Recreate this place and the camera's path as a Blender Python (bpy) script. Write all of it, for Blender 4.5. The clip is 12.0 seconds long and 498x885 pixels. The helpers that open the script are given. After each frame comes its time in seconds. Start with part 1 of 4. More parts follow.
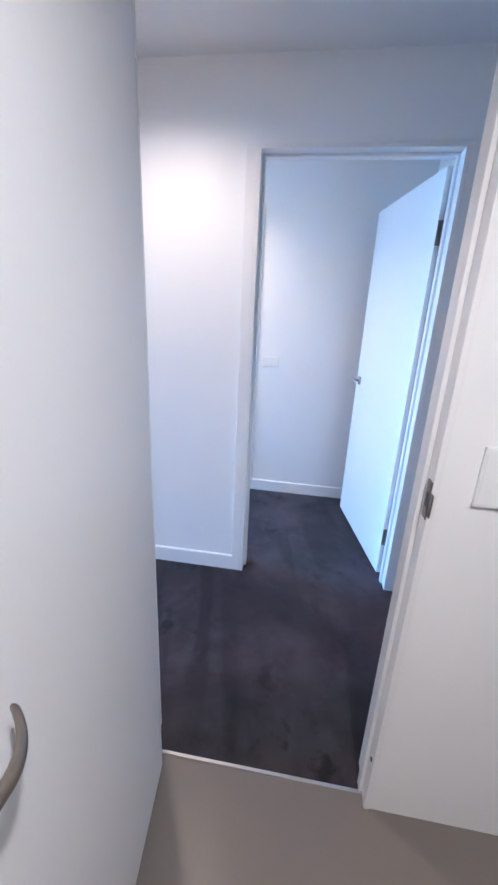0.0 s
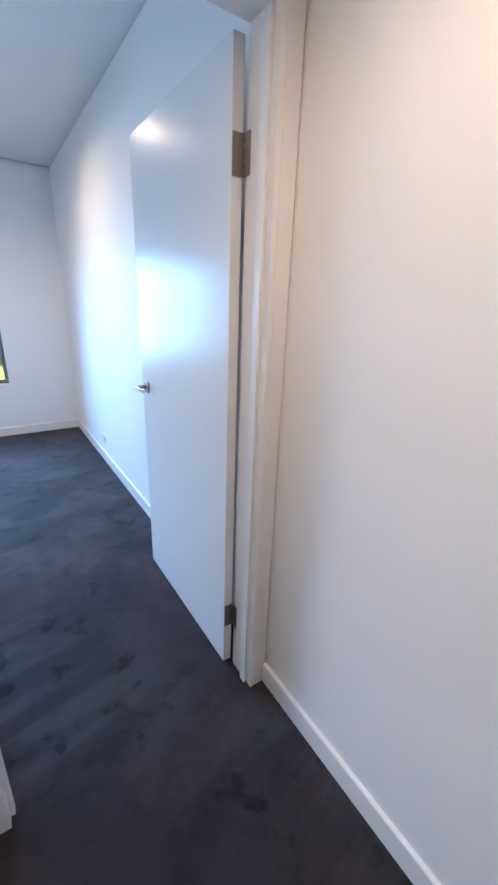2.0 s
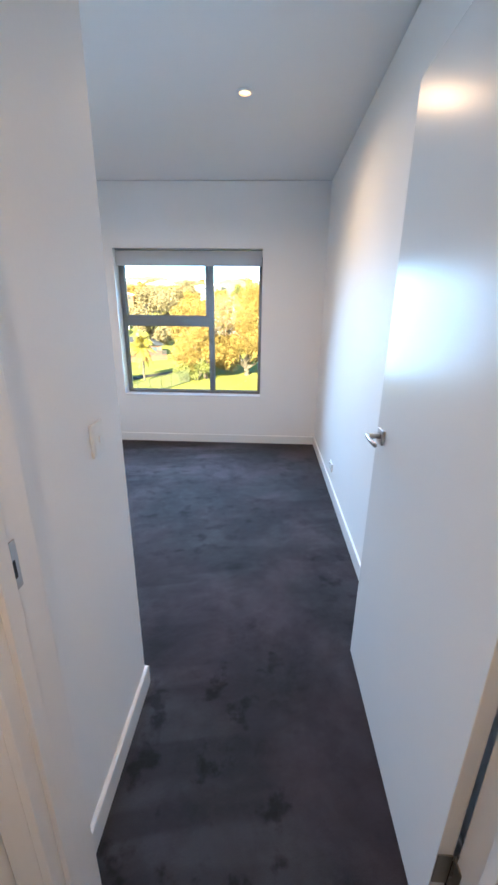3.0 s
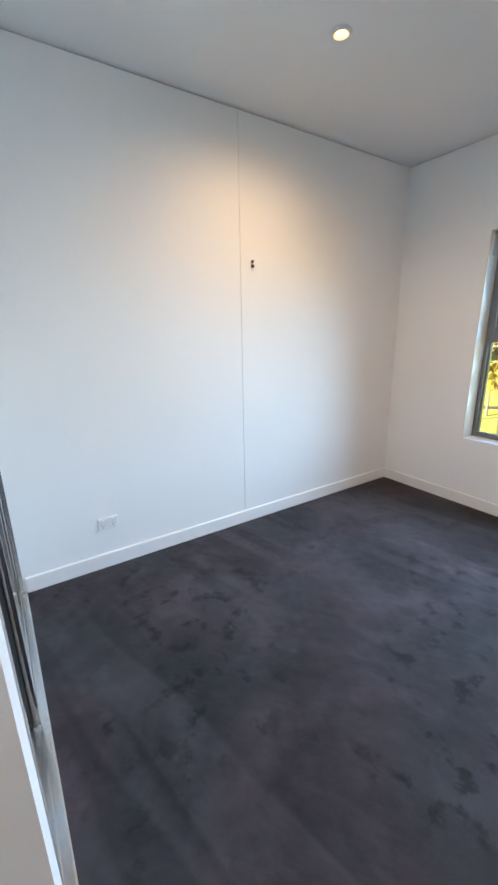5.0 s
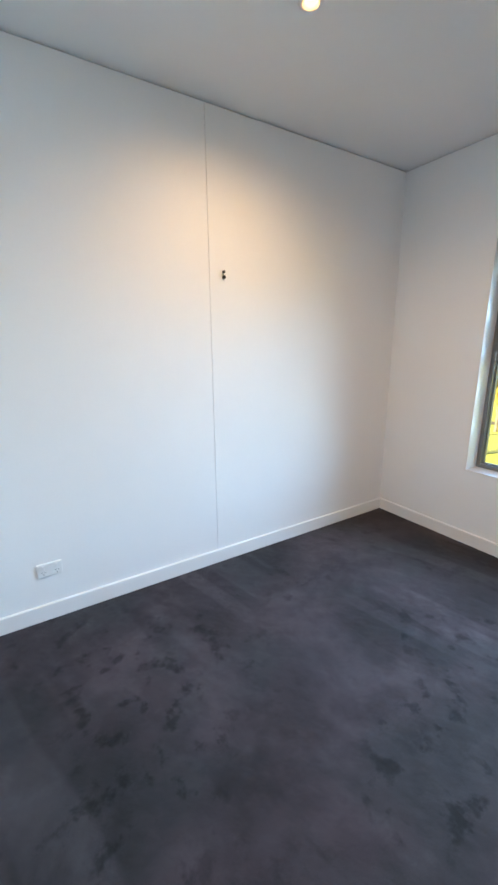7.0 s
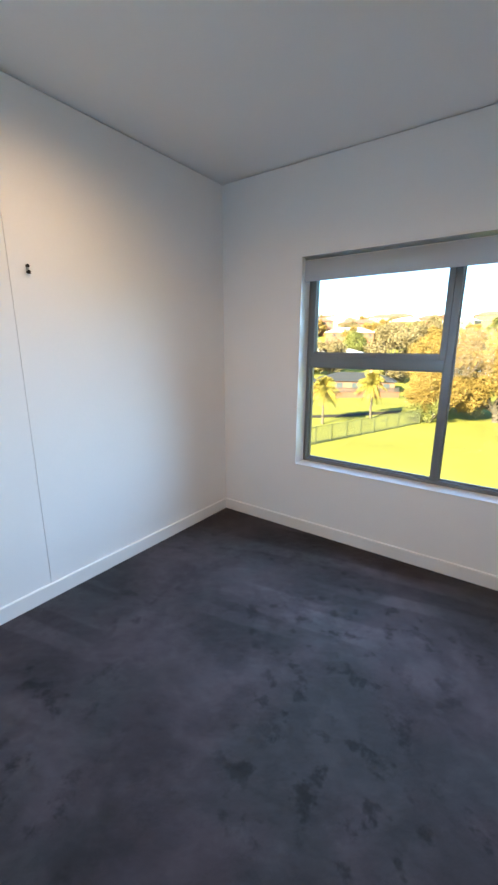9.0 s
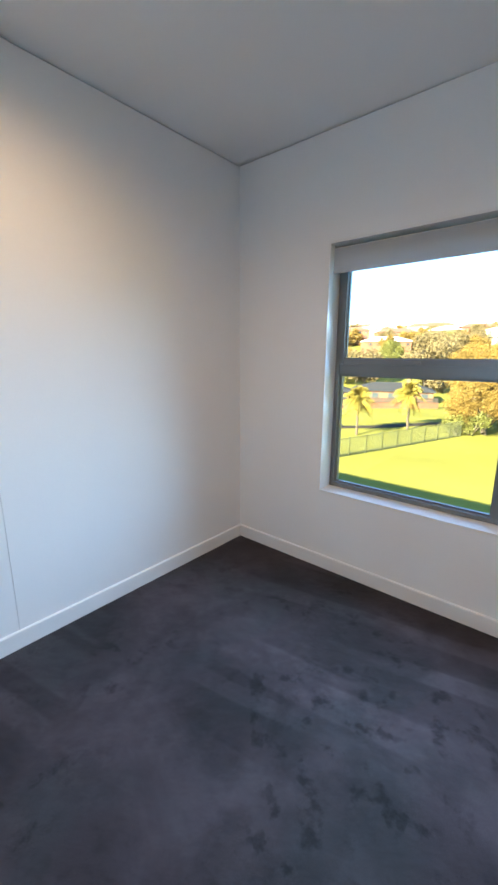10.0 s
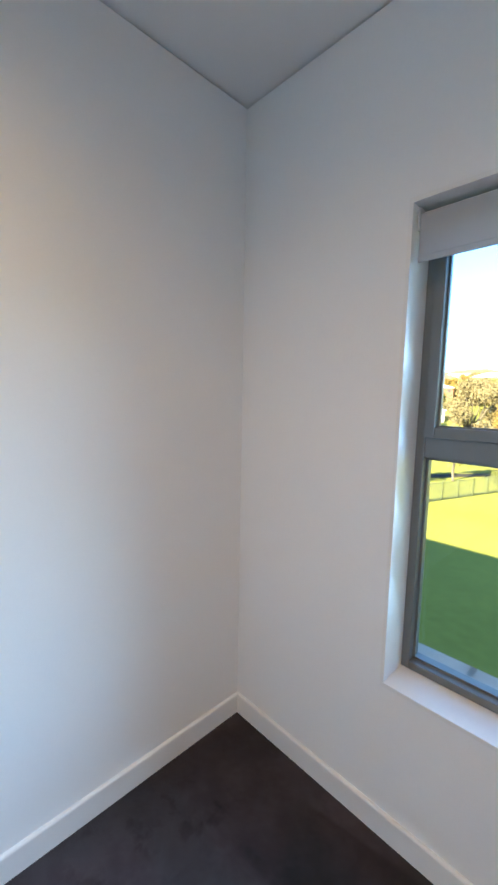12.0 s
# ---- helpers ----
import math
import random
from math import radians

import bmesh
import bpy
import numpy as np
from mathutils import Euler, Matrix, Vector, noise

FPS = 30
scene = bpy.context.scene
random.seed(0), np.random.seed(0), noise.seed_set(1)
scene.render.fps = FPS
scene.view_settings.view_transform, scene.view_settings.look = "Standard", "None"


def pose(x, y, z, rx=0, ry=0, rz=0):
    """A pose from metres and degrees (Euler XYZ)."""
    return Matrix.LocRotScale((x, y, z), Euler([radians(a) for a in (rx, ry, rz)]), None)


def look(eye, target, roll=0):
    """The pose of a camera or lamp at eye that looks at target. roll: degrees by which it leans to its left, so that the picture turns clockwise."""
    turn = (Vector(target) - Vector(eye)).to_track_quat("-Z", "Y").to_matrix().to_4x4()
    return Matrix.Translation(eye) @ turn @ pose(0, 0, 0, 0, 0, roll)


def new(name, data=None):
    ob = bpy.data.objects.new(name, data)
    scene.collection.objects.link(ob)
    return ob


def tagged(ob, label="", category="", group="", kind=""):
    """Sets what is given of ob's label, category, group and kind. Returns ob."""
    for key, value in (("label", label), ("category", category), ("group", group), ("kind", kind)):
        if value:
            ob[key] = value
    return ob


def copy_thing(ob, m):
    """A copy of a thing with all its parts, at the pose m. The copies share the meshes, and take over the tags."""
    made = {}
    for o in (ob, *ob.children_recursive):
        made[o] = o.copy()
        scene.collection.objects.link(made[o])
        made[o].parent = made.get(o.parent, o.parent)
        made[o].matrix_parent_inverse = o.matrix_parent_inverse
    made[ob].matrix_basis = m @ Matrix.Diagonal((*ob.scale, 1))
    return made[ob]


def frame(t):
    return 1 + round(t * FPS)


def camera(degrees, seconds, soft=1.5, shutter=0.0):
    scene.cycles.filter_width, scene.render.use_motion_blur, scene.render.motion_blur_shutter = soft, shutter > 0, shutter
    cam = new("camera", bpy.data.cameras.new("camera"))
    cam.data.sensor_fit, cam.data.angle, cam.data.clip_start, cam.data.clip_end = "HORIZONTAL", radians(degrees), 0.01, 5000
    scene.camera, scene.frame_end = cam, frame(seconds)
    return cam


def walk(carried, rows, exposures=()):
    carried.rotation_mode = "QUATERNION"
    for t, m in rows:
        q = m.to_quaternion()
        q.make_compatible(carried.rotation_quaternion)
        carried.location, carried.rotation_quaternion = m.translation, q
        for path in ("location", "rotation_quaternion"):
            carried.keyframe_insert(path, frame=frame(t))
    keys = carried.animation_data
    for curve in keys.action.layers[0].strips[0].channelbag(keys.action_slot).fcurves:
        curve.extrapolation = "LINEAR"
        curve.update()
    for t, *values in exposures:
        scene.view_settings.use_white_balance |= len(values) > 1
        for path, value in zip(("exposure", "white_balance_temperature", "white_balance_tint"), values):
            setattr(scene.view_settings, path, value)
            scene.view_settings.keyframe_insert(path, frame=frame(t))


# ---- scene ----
cam = camera(65.5, 12.0, soft=2.7)
PATH_HALL = [
    (0, -1.888, -1.253, 1.422, 71.42, -2.58, -81.11),
    (0.2, -1.776, -1.271, 1.422, 71.27, -1.50, -84.36),
    (0.4, -1.665, -1.274, 1.424, 71.77, 0.02, -84.07),
    (0.6, -1.547, -1.260, 1.426, 71.09, 0.89, -83.91),
    (0.8, -1.422, -1.259, 1.422, 70.57, 0.42, -81.83),
    (1, -1.296, -1.214, 1.416, 70.14, -0.06, -79.69),
    (1.2, -1.159, -1.180, 1.416, 70.31, -0.11, -73.16),
    (1.5, -0.986, -1.138, 1.381, 71.70, -0.24, -58.90),
    (1.7, -0.878, -1.042, 1.402, 70.90, -1.22, -49.35),
]
PATH_ROOM = [
    (2, (-0.726, -0.912, 1.417), (0.331, 0.648, 0.746), 2.1),
    (2.5, (-0.598, -0.691, 1.428), (-0.2, 1.148, 0.75), 1.0),
    (3, (-0.514, -0.404, 1.435), (-0.593, 1.487, 0.789), 0.7),
    (3.1, (-0.504, -0.336, 1.443), (-0.678, 1.549, 0.799), 0.6),
    (3.2, (-0.498, -0.282, 1.429), (-0.761, 1.597, 0.797), 0.7),
    (4.8, (-0.49, 0.673, 1.391), (-1.923, 1.947, 0.822), -1.2),
    (5, (-0.552, 0.782, 1.376), (-2.157, 1.838, 0.819), -0.9),
    (5.5, (-0.689, 1.006, 1.414), (-2.517, 1.569, 0.831), -0.7),
    (6, (-0.752, 1.106, 1.459), (-2.602, 1.581, 0.867), -1.3),
    (6.5, (-0.734, 1.136, 1.415), (-2.522, 1.866, 0.893), -1.2),
    (7, (-0.71, 1.147, 1.404), (-2.348, 2.181, 0.908), -0.5),
    (7.5, (-0.645, 1.171, 1.409), (-2.102, 2.454, 0.929), 0.3),
    (9.3, (-0.722, 1.321, 1.423), (-1.84, 2.91, 0.948), 0.3),
    (9.5, (-0.741, 1.444, 1.404), (-1.921, 2.999, 0.965), 0.1),
    (10, (-0.874, 1.68, 1.393), (-2.141, 3.164, 0.95), 0.2),
    (10.5, (-1.078, 1.936, 1.407), (-2.443, 3.343, 1.011), 0.4),
    (11, (-1.249, 2.194, 1.428), (-2.688, 3.54, 1.083), 1.2),
    (11.5, (-1.412, 2.425, 1.454), (-2.878, 3.751, 1.147), 1.5),
    (12, (-1.557, 2.66, 1.451), (-2.98, 4.046, 1.222), 1.1),
]
EXPOSURES = [(0, 4.23, 4000, 5), (0.5, 4.31, 4230, 4), (1, 4.29, 4530, 5), (1.5, 4.12, 4530, 3), (2, 4.03, 4530, 3), (2.5, 3.87, 5070, 4), (3.2, 3.77, 5220, 5), (4.8, 3.64, 5740, 4), (5.5, 3.75, 5840, 3), (6.5, 3.74, 5790, 3), (7, 3.69, 5740, 3), (7.7, 3.58, 5540, 4), (9.5, 3.34, 5490, 4), (12, 3.54, 5330, 3)]
walk(cam, [(t, pose(x, y, z, rx, ry, rz)) for t, x, y, z, rx, ry, rz in PATH_HALL] + [(t, look(eye, target, roll)) for t, eye, target, roll in PATH_ROOM], EXPOSURES)

# ---- daylight ----
SUN_FROM = Vector((-0.12, -0.99, 0)).normalized()
SUN_ELEVATION = radians(24)
world = bpy.data.worlds.new("sky")
scene.world = world
world.use_nodes = True
wt = world.node_tree
wt.nodes.clear()
sky = wt.nodes.new("ShaderNodeTexSky")
sky.sky_type = "NISHITA"
sky.sun_disc = False
sky.air_density, sky.dust_density, sky.ozone_density = 1.0, 0.0, 3.0
sky.sun_elevation = SUN_ELEVATION
sky.sun_rotation = math.atan2(SUN_FROM.x, SUN_FROM.y)
bg = wt.nodes.new("ShaderNodeBackground")
bg.inputs["Strength"].default_value = 0.06
wo = wt.nodes.new("ShaderNodeOutputWorld")
wt.links.new(sky.outputs[0], bg.inputs["Color"])
wt.links.new(bg.outputs[0], wo.inputs["Surface"])

sun_data = bpy.data.lights.new("sun", "SUN")
sun_data.energy, sun_data.angle, sun_data.color = 5.0, radians(0.5), (1.0, 0.80, 0.46)
sun = new("sun", sun_data)
to_sun = Vector((SUN_FROM.x * math.cos(SUN_ELEVATION), SUN_FROM.y * math.cos(SUN_ELEVATION), math.sin(SUN_ELEVATION)))
sun.matrix_world = look(to_sun * 50, (0, 0, 0))

# ---- lamps of the place: warm recessed downlights ----
WARM = (1.0, 0.58, 0.28)


def lamp(x, y, z, watts, color=WARM, cone=169):
    data = bpy.data.lights.new("downlight_lamp", "SPOT")
    data.energy, data.color, data.spot_size, data.spot_blend, data.shadow_soft_size = watts, color, radians(cone), 1.0, 0.035
    ob = new("downlight_lamp", data)
    ob.matrix_world = pose(x, y, z)
    return ob


H, HALL_H = 2.587, 2.38
XL, XR, YW = -2.77, 0.05, 3.797           # bedroom: west, east and window walls
NIB_X, NIB_END = -0.965, 0.742            # wall beside the wardrobe
DOWNLIGHTS = [(-0.672, 2.258, H, 4.3, WARM), (-2.046, 2.268, H, 4.3, WARM), (-0.53, -0.62, HALL_H, 3.2, (1.0, 0.58, 0.29)), (-2.0, -1.55, HALL_H, 7.5, (1.0, 0.655, 0.39)), (0.62, -0.35, HALL_H, 5.5, WARM)]
for x, y, z, watts, tint in DOWNLIGHTS:
    lamp(x, y, z - 0.03, watts, tint, 169 if z > HALL_H else 150)



def skylight(x0, x1, y, z0, z1, watts, strips=4):
    """Lamp strips added in a window opening to stand in for the sky: they shine into the room and downwards, as light
    from above the horizon does.
    """
    step = (z1 - z0) / strips
    for k in range(strips):
        data = bpy.data.lights.new("sky_fill_lamp", "AREA")
        data.shape, data.size, data.size_y = "RECTANGLE", x1 - x0, min(0.236, step)
        data.energy, data.color, data.spread = watts / strips, (0.54, 0.76, 1.0), radians(115)
        ob = new("sky_fill_lamp", data)
        ob.matrix_world = pose((x0 + x1) / 2, y, z0 + step * (k + 0.5), -66, 0, 0)


skylight(-2.03, -0.61, YW + 0.06, 0.80, 1.80, 3.1)
skylight(0.32, 2.53, YW + 0.06, 0.90, 2.20, 5.0)

# ---- materials ----


def material(name, color, rough=0.5, metal=0.0, vary=0.08, scale=6.0, fine=120.0, bump=0.0, bump_scale=200.0, spec=0.5, random_tint=0.0, coat=0.0):
    """A surface with large and fine variation of tone and a fine relief."""
    m = bpy.data.materials.new(name)
    m.use_nodes = True
    nt = m.node_tree
    p = nt.nodes["Principled BSDF"]
    p.inputs["Roughness"].default_value = rough
    p.inputs["Metallic"].default_value = metal
    p.inputs["Specular IOR Level"].default_value = spec
    p.inputs["Coat Weight"].default_value = coat
    co = nt.nodes.new("ShaderNodeNewGeometry")
    big = nt.nodes.new("ShaderNodeTexNoise")
    big.inputs["Scale"].default_value, big.inputs["Detail"].default_value = scale, 4
    small = nt.nodes.new("ShaderNodeTexNoise")
    small.inputs["Scale"].default_value, small.inputs["Detail"].default_value = fine, 2
    for n in (big, small):
        nt.links.new(co.outputs["Position"], n.inputs["Vector"])
    mix = nt.nodes.new("ShaderNodeMath")
    mix.operation = "MULTIPLY_ADD"
    nt.links.new(small.outputs["Fac"], mix.inputs[0])
    mix.inputs[1].default_value = 0.5
    nt.links.new(big.outputs["Fac"], mix.inputs[2])
    last = mix
    if random_tint:
        info = nt.nodes.new("ShaderNodeObjectInfo")
        isl = nt.nodes.new("ShaderNodeMath")
        isl.operation = "MULTIPLY_ADD"
        nt.links.new(info.outputs["Random"], isl.inputs[0])
        isl.inputs[1].default_value = random_tint
        nt.links.new(mix.outputs[0], isl.inputs[2])
        last = isl
    ramp = nt.nodes.new("ShaderNodeMapRange")
    ramp.inputs["From Min"].default_value, ramp.inputs["From Max"].default_value = 0.3, 1.2 + random_tint
    ramp.inputs["To Min"].default_value, ramp.inputs["To Max"].default_value = 1 - vary, 1 + vary
    nt.links.new(last.outputs[0], ramp.inputs["Value"])
    tone = nt.nodes.new("ShaderNodeVectorMath")
    tone.operation = "SCALE"
    tone.inputs[0].default_value = color
    nt.links.new(ramp.outputs[0], tone.inputs["Scale"])
    nt.links.new(tone.outputs[0], p.inputs["Base Color"])
    if bump:
        rel = nt.nodes.new("ShaderNodeTexNoise")
        rel.inputs["Scale"].default_value, rel.inputs["Detail"].default_value = bump_scale, 3
        nt.links.new(co.outputs["Position"], rel.inputs["Vector"])
        b = nt.nodes.new("ShaderNodeBump")
        b.inputs["Strength"].default_value, b.inputs["Distance"].default_value = bump, 0.004
        nt.links.new(rel.outputs["Fac"], b.inputs["Height"])
        nt.links.new(b.outputs[0], p.inputs["Normal"])
    return m


def carpet_material():
    """Charcoal cut pile: brushed patches, short streaks and dark footmarks, with a fine tuft relief."""
    m = bpy.data.materials.new("charcoal_carpet")
    m.use_nodes = True
    nt, p = m.node_tree, m.node_tree.nodes["Principled BSDF"]
    p.inputs["Roughness"].default_value, p.inputs["Specular IOR Level"].default_value = 0.95, 0.15
    p.inputs["Sheen Weight"].default_value, p.inputs["Sheen Roughness"].default_value = 0.10, 0.5
    geo = nt.nodes.new("ShaderNodeNewGeometry")

    def noise_tex(scale, detail, stretch=(1, 1, 1), turn=0.0, dist=0.0, rough=0.5):
        """Noise drawn out by stretch along axes that are turned about z."""
        mp = nt.nodes.new("ShaderNodeMapping")
        mp.vector_type = "TEXTURE"
        mp.inputs["Scale"].default_value = stretch
        mp.inputs["Rotation"].default_value = (0, 0, turn)
        nt.links.new(geo.outputs["Position"], mp.inputs["Vector"])
        n = nt.nodes.new("ShaderNodeTexNoise")
        n.inputs["Scale"].default_value, n.inputs["Detail"].default_value, n.inputs["Distortion"].default_value = scale, detail, dist
        n.inputs["Roughness"].default_value = rough
        nt.links.new(mp.outputs[0], n.inputs["Vector"])
        return n

    def band(src, lo, hi, a, b):
        r = nt.nodes.new("ShaderNodeMapRange")
        r.interpolation_type = "SMOOTHSTEP"
        for key, v in (("From Min", lo), ("From Max", hi), ("To Min", a), ("To Max", b)):
            r.inputs[key].default_value = v
        nt.links.new(src, r.inputs["Value"])
        return r.outputs[0]

    def times(a, b):
        n = nt.nodes.new("ShaderNodeMath")
        n.operation = "MULTIPLY"
        nt.links.new(a, n.inputs[0])
        nt.links.new(b, n.inputs[1])
        return n.outputs[0]

    def masked(src, mask):
        n = nt.nodes.new("ShaderNodeMix")
        n.data_type = "FLOAT"
        nt.links.new(mask, n.inputs["Factor"])
        n.inputs["A"].default_value = 1.0
        nt.links.new(src, n.inputs["B"])
        return n.outputs["Result"]

    patches = band(noise_tex(2.1, 5, dist=0.4, rough=0.55).outputs["Fac"], 0.36, 0.64, 0.70, 1.28)
    vacuum = band(noise_tex(1.0, 2, (2.2, 0.20, 1), radians(11), 0.1).outputs["Fac"], 0.45, 0.53, 0.76, 1.14)
    vacuum = masked(vacuum, band(noise_tex(0.75, 1).outputs["Fac"], 0.46, 0.56, 0.0, 1.0))
    dabs = band(noise_tex(9.5, 4, rough=0.58).outputs["Fac"], 0.53, 0.67, 1.0, 0.46)
    dabs = masked(dabs, band(noise_tex(1.2, 2).outputs["Fac"], 0.42, 0.56, 0.0, 1.0))
    scuffs = band(noise_tex(4.2, 6, rough=0.64).outputs["Fac"], 0.44, 0.64, 1.08, 0.80)
    tuft = band(noise_tex(420, 2).outputs["Fac"], 0.25, 0.75, 0.84, 1.16)
    total = times(times(times(times(patches, vacuum), dabs), scuffs), tuft)
    pile = nt.nodes.new("ShaderNodeMix")
    pile.data_type = "RGBA"
    pile.inputs["A"].default_value = (0.0450, 0.0365, 0.0420, 1)
    pile.inputs["B"].default_value = (0.0365, 0.0350, 0.0390, 1)
    nt.links.new(band(noise_tex(1.5, 3, dist=0.3).outputs["Fac"], 0.42, 0.60, 0.0, 1.0), pile.inputs["Factor"])
    tone = nt.nodes.new("ShaderNodeVectorMath")
    tone.operation = "SCALE"
    nt.links.new(pile.outputs["Result"], tone.inputs[0])
    nt.links.new(total, tone.inputs["Scale"])
    nt.links.new(tone.outputs[0], p.inputs["Base Color"])
    b = nt.nodes.new("ShaderNodeBump")
    b.inputs["Strength"].default_value, b.inputs["Distance"].default_value = 0.30, 0.004
    nt.links.new(noise_tex(520, 3).outputs["Fac"], b.inputs["Height"])
    b2 = nt.nodes.new("ShaderNodeBump")
    b2.inputs["Strength"].default_value, b2.inputs["Distance"].default_value = 0.35, 0.01
    nt.links.new(noise_tex(14, 4, (1, 0.67, 1), 0.6).outputs["Fac"], b2.inputs["Height"])
    nt.links.new(b.outputs[0], b2.inputs["Normal"])
    nt.links.new(b2.outputs[0], p.inputs["Normal"])
    return m


def glass_material():
    m = bpy.data.materials.new("window_glass")
    m.use_nodes = True
    nt = m.node_tree
    nt.nodes.remove(nt.nodes["Principled BSDF"])
    out = nt.nodes["Material Output"]
    tr, gl, fr, mx = (nt.nodes.new("ShaderNode" + k) for k in ("BsdfTransparent", "BsdfGlossy", "Fresnel", "MixShader"))
    tr.inputs["Color"].default_value = (0.95, 0.97, 0.96, 1)
    gl.inputs["Roughness"].default_value = 0.01
    fr.inputs["IOR"].default_value = 1.2
    nt.links.new(fr.outputs[0], mx.inputs["Fac"])
    nt.links.new(tr.outputs[0], mx.inputs[1])
    nt.links.new(gl.outputs[0], mx.inputs[2])
    nt.links.new(mx.outputs[0], out.inputs["Surface"])
    return m


def glow_material(name, color, strength):
    m = bpy.data.materials.new(name)
    m.use_nodes = True
    p = m.node_tree.nodes["Principled BSDF"]
    p.inputs["Base Color"].default_value = (0.9, 0.9, 0.9, 1)
    p.inputs["Emission Color"].default_value = (*color, 1)
    p.inputs["Emission Strength"].default_value = strength
    return m


WALL = material("white_wall_paint", (0.85, 0.845, 0.83), 0.55, vary=0.025, scale=1.6, bump=0.10, bump_scale=260)
CEIL = material("ceiling_paint", (0.86, 0.86, 0.85), 0.8, vary=0.02, scale=1.2, bump=0.08, bump_scale=220)
TRIM = material("trim_gloss_paint", (0.82, 0.81, 0.79), 0.28, vary=0.03, scale=5, bump=0.05, bump_scale=60)
DOOR = material("door_satin_paint", (0.80, 0.80, 0.79), 0.27, vary=0.02, scale=2.5, bump=0.03, bump_scale=40, spec=0.16)
CARPET = carpet_material()
BATH_FLOOR = material("bathroom_floor_tile", (0.17, 0.15, 0.125), 0.35, vary=0.07, scale=3, bump=0.04)
THRESHOLD = material("threshold_metal", (0.55, 0.53, 0.50), 0.35, 1.0)
CHROME = material("chrome", (0.78, 0.78, 0.79), 0.10, 1.0, vary=0.03)
STEEL = material("brushed_steel", (0.52, 0.50, 0.48), 0.30, 1.0, vary=0.08, scale=40)
HINGE = material("hinge_steel", (0.30, 0.27, 0.23), 0.42, 1.0, vary=0.12, scale=50)
ALUMINIUM = material("polished_aluminium", (0.74, 0.74, 0.74), 0.20, 1.0, vary=0.06, scale=30)
FRAME = material("grey_window_aluminium", (0.19, 0.20, 0.205), 0.36, 0.3, vary=0.06, scale=20)
RUBBER = material("black_seal", (0.03, 0.03, 0.032), 0.5)
MIRROR = material("mirror_silver", (0.90, 0.92, 0.91), 0.006, 1.0, vary=0.004)
PLASTIC = material("white_plastic", (0.82, 0.82, 0.80), 0.30, vary=0.02, scale=30)
DARK = material("dark_metal", (0.04, 0.035, 0.03), 0.4, 0.8)
GAP = material("shadow_gap_paint", (0.72, 0.72, 0.71), 0.8)
FABRIC = material("blind_fabric", (0.66, 0.66, 0.68), 0.85, vary=0.03, scale=8, bump=0.2, bump_scale=700)


def let_light_through(m, share, color):
    """Makes a thin cloth of a surface: part of the light that falls on its back comes through."""
    nt = m.node_tree
    mix, back = nt.nodes.new("ShaderNodeMixShader"), nt.nodes.new("ShaderNodeBsdfTranslucent")
    back.inputs["Color"].default_value = color
    mix.inputs["Fac"].default_value = share
    nt.links.new(nt.nodes["Principled BSDF"].outputs[0], mix.inputs[1])
    nt.links.new(back.outputs[0], mix.inputs[2])
    nt.links.new(mix.outputs[0], nt.nodes["Material Output"].inputs["Surface"])


let_light_through(FABRIC, 0.45, (0.62, 0.63, 0.68, 1))
GLASS = glass_material()
LENS = glow_material("downlight_lens", (1.0, 0.56, 0.17), 0.24)
LENS_GLARE = glow_material("downlight_glare", (1.0, 0.42, 0.10), 0.22)
LAWN = material("lawn_grass", (0.195, 0.185, 0.034), 0.9, vary=0.30, scale=0.12, fine=3.0, bump=0.5, bump_scale=12, spec=0.05)
PATH_MAT = material("dark_path", (0.042, 0.035, 0.026), 0.95, vary=0.15, scale=0.5, fine=8, spec=0.08)
LEAF_GOLD = material("golden_leaves", (0.185, 0.120, 0.026), 0.6, vary=0.28, scale=0.5, fine=2.5, spec=0.25)
LEAF_GREEN = material("green_leaves", (0.120, 0.120, 0.028), 0.6, vary=0.30, scale=0.5, fine=2.5, spec=0.25)
LEAF_GREY = material("grey_green_leaves", (0.150, 0.115, 0.055), 0.7, vary=0.30, scale=0.4, fine=2.0, spec=0.2)
FROND = material("palm_fronds", (0.190, 0.150, 0.022), 0.6, vary=0.45, scale=1.2, fine=5, spec=0.3)
BARK = material("bark", (0.085, 0.065, 0.045), 0.9, vary=0.3, scale=3, fine=20, bump=0.4, bump_scale=20)
BRICK = material("red_brick", (0.19, 0.085, 0.048), 0.85, vary=0.25, scale=2, fine=30, bump=0.2, bump_scale=80, random_tint=0.5)
PALE_BRICK = material("pale_brick", (0.42, 0.39, 0.35), 0.85, vary=0.18, scale=6, fine=60, bump=0.3, bump_scale=120, random_tint=0.5)
MORTAR = material("mortar", (0.45, 0.43, 0.39), 0.95, vary=0.1)
RENDERED = material("pale_house_wall", (0.28, 0.25, 0.22), 0.85, vary=0.08, scale=0.8)
ROOF_GREY = material("grey_roof", (0.036, 0.036, 0.04), 0.9, vary=0.1, scale=0.7, fine=6, spec=0.15)
ROOF_WHITE = material("white_roof", (0.60, 0.59, 0.58), 0.5, vary=0.06, scale=0.6, fine=5)
ROOF_RED = material("terracotta_roof", (0.20, 0.085, 0.055), 0.7, vary=0.2, scale=0.6, fine=6)
DARK_GLASS = material("far_window_glass", (0.05, 0.06, 0.07), 0.1, vary=0.1, scale=0.5)
FENCE_MAT = material("pale_green_fence", (0.085, 0.090, 0.040), 0.6, vary=0.10, scale=1.5)
PICKET = material("weathered_timber", (0.060, 0.050, 0.043), 0.8, vary=0.2, scale=2)

# ---- building blocks ----


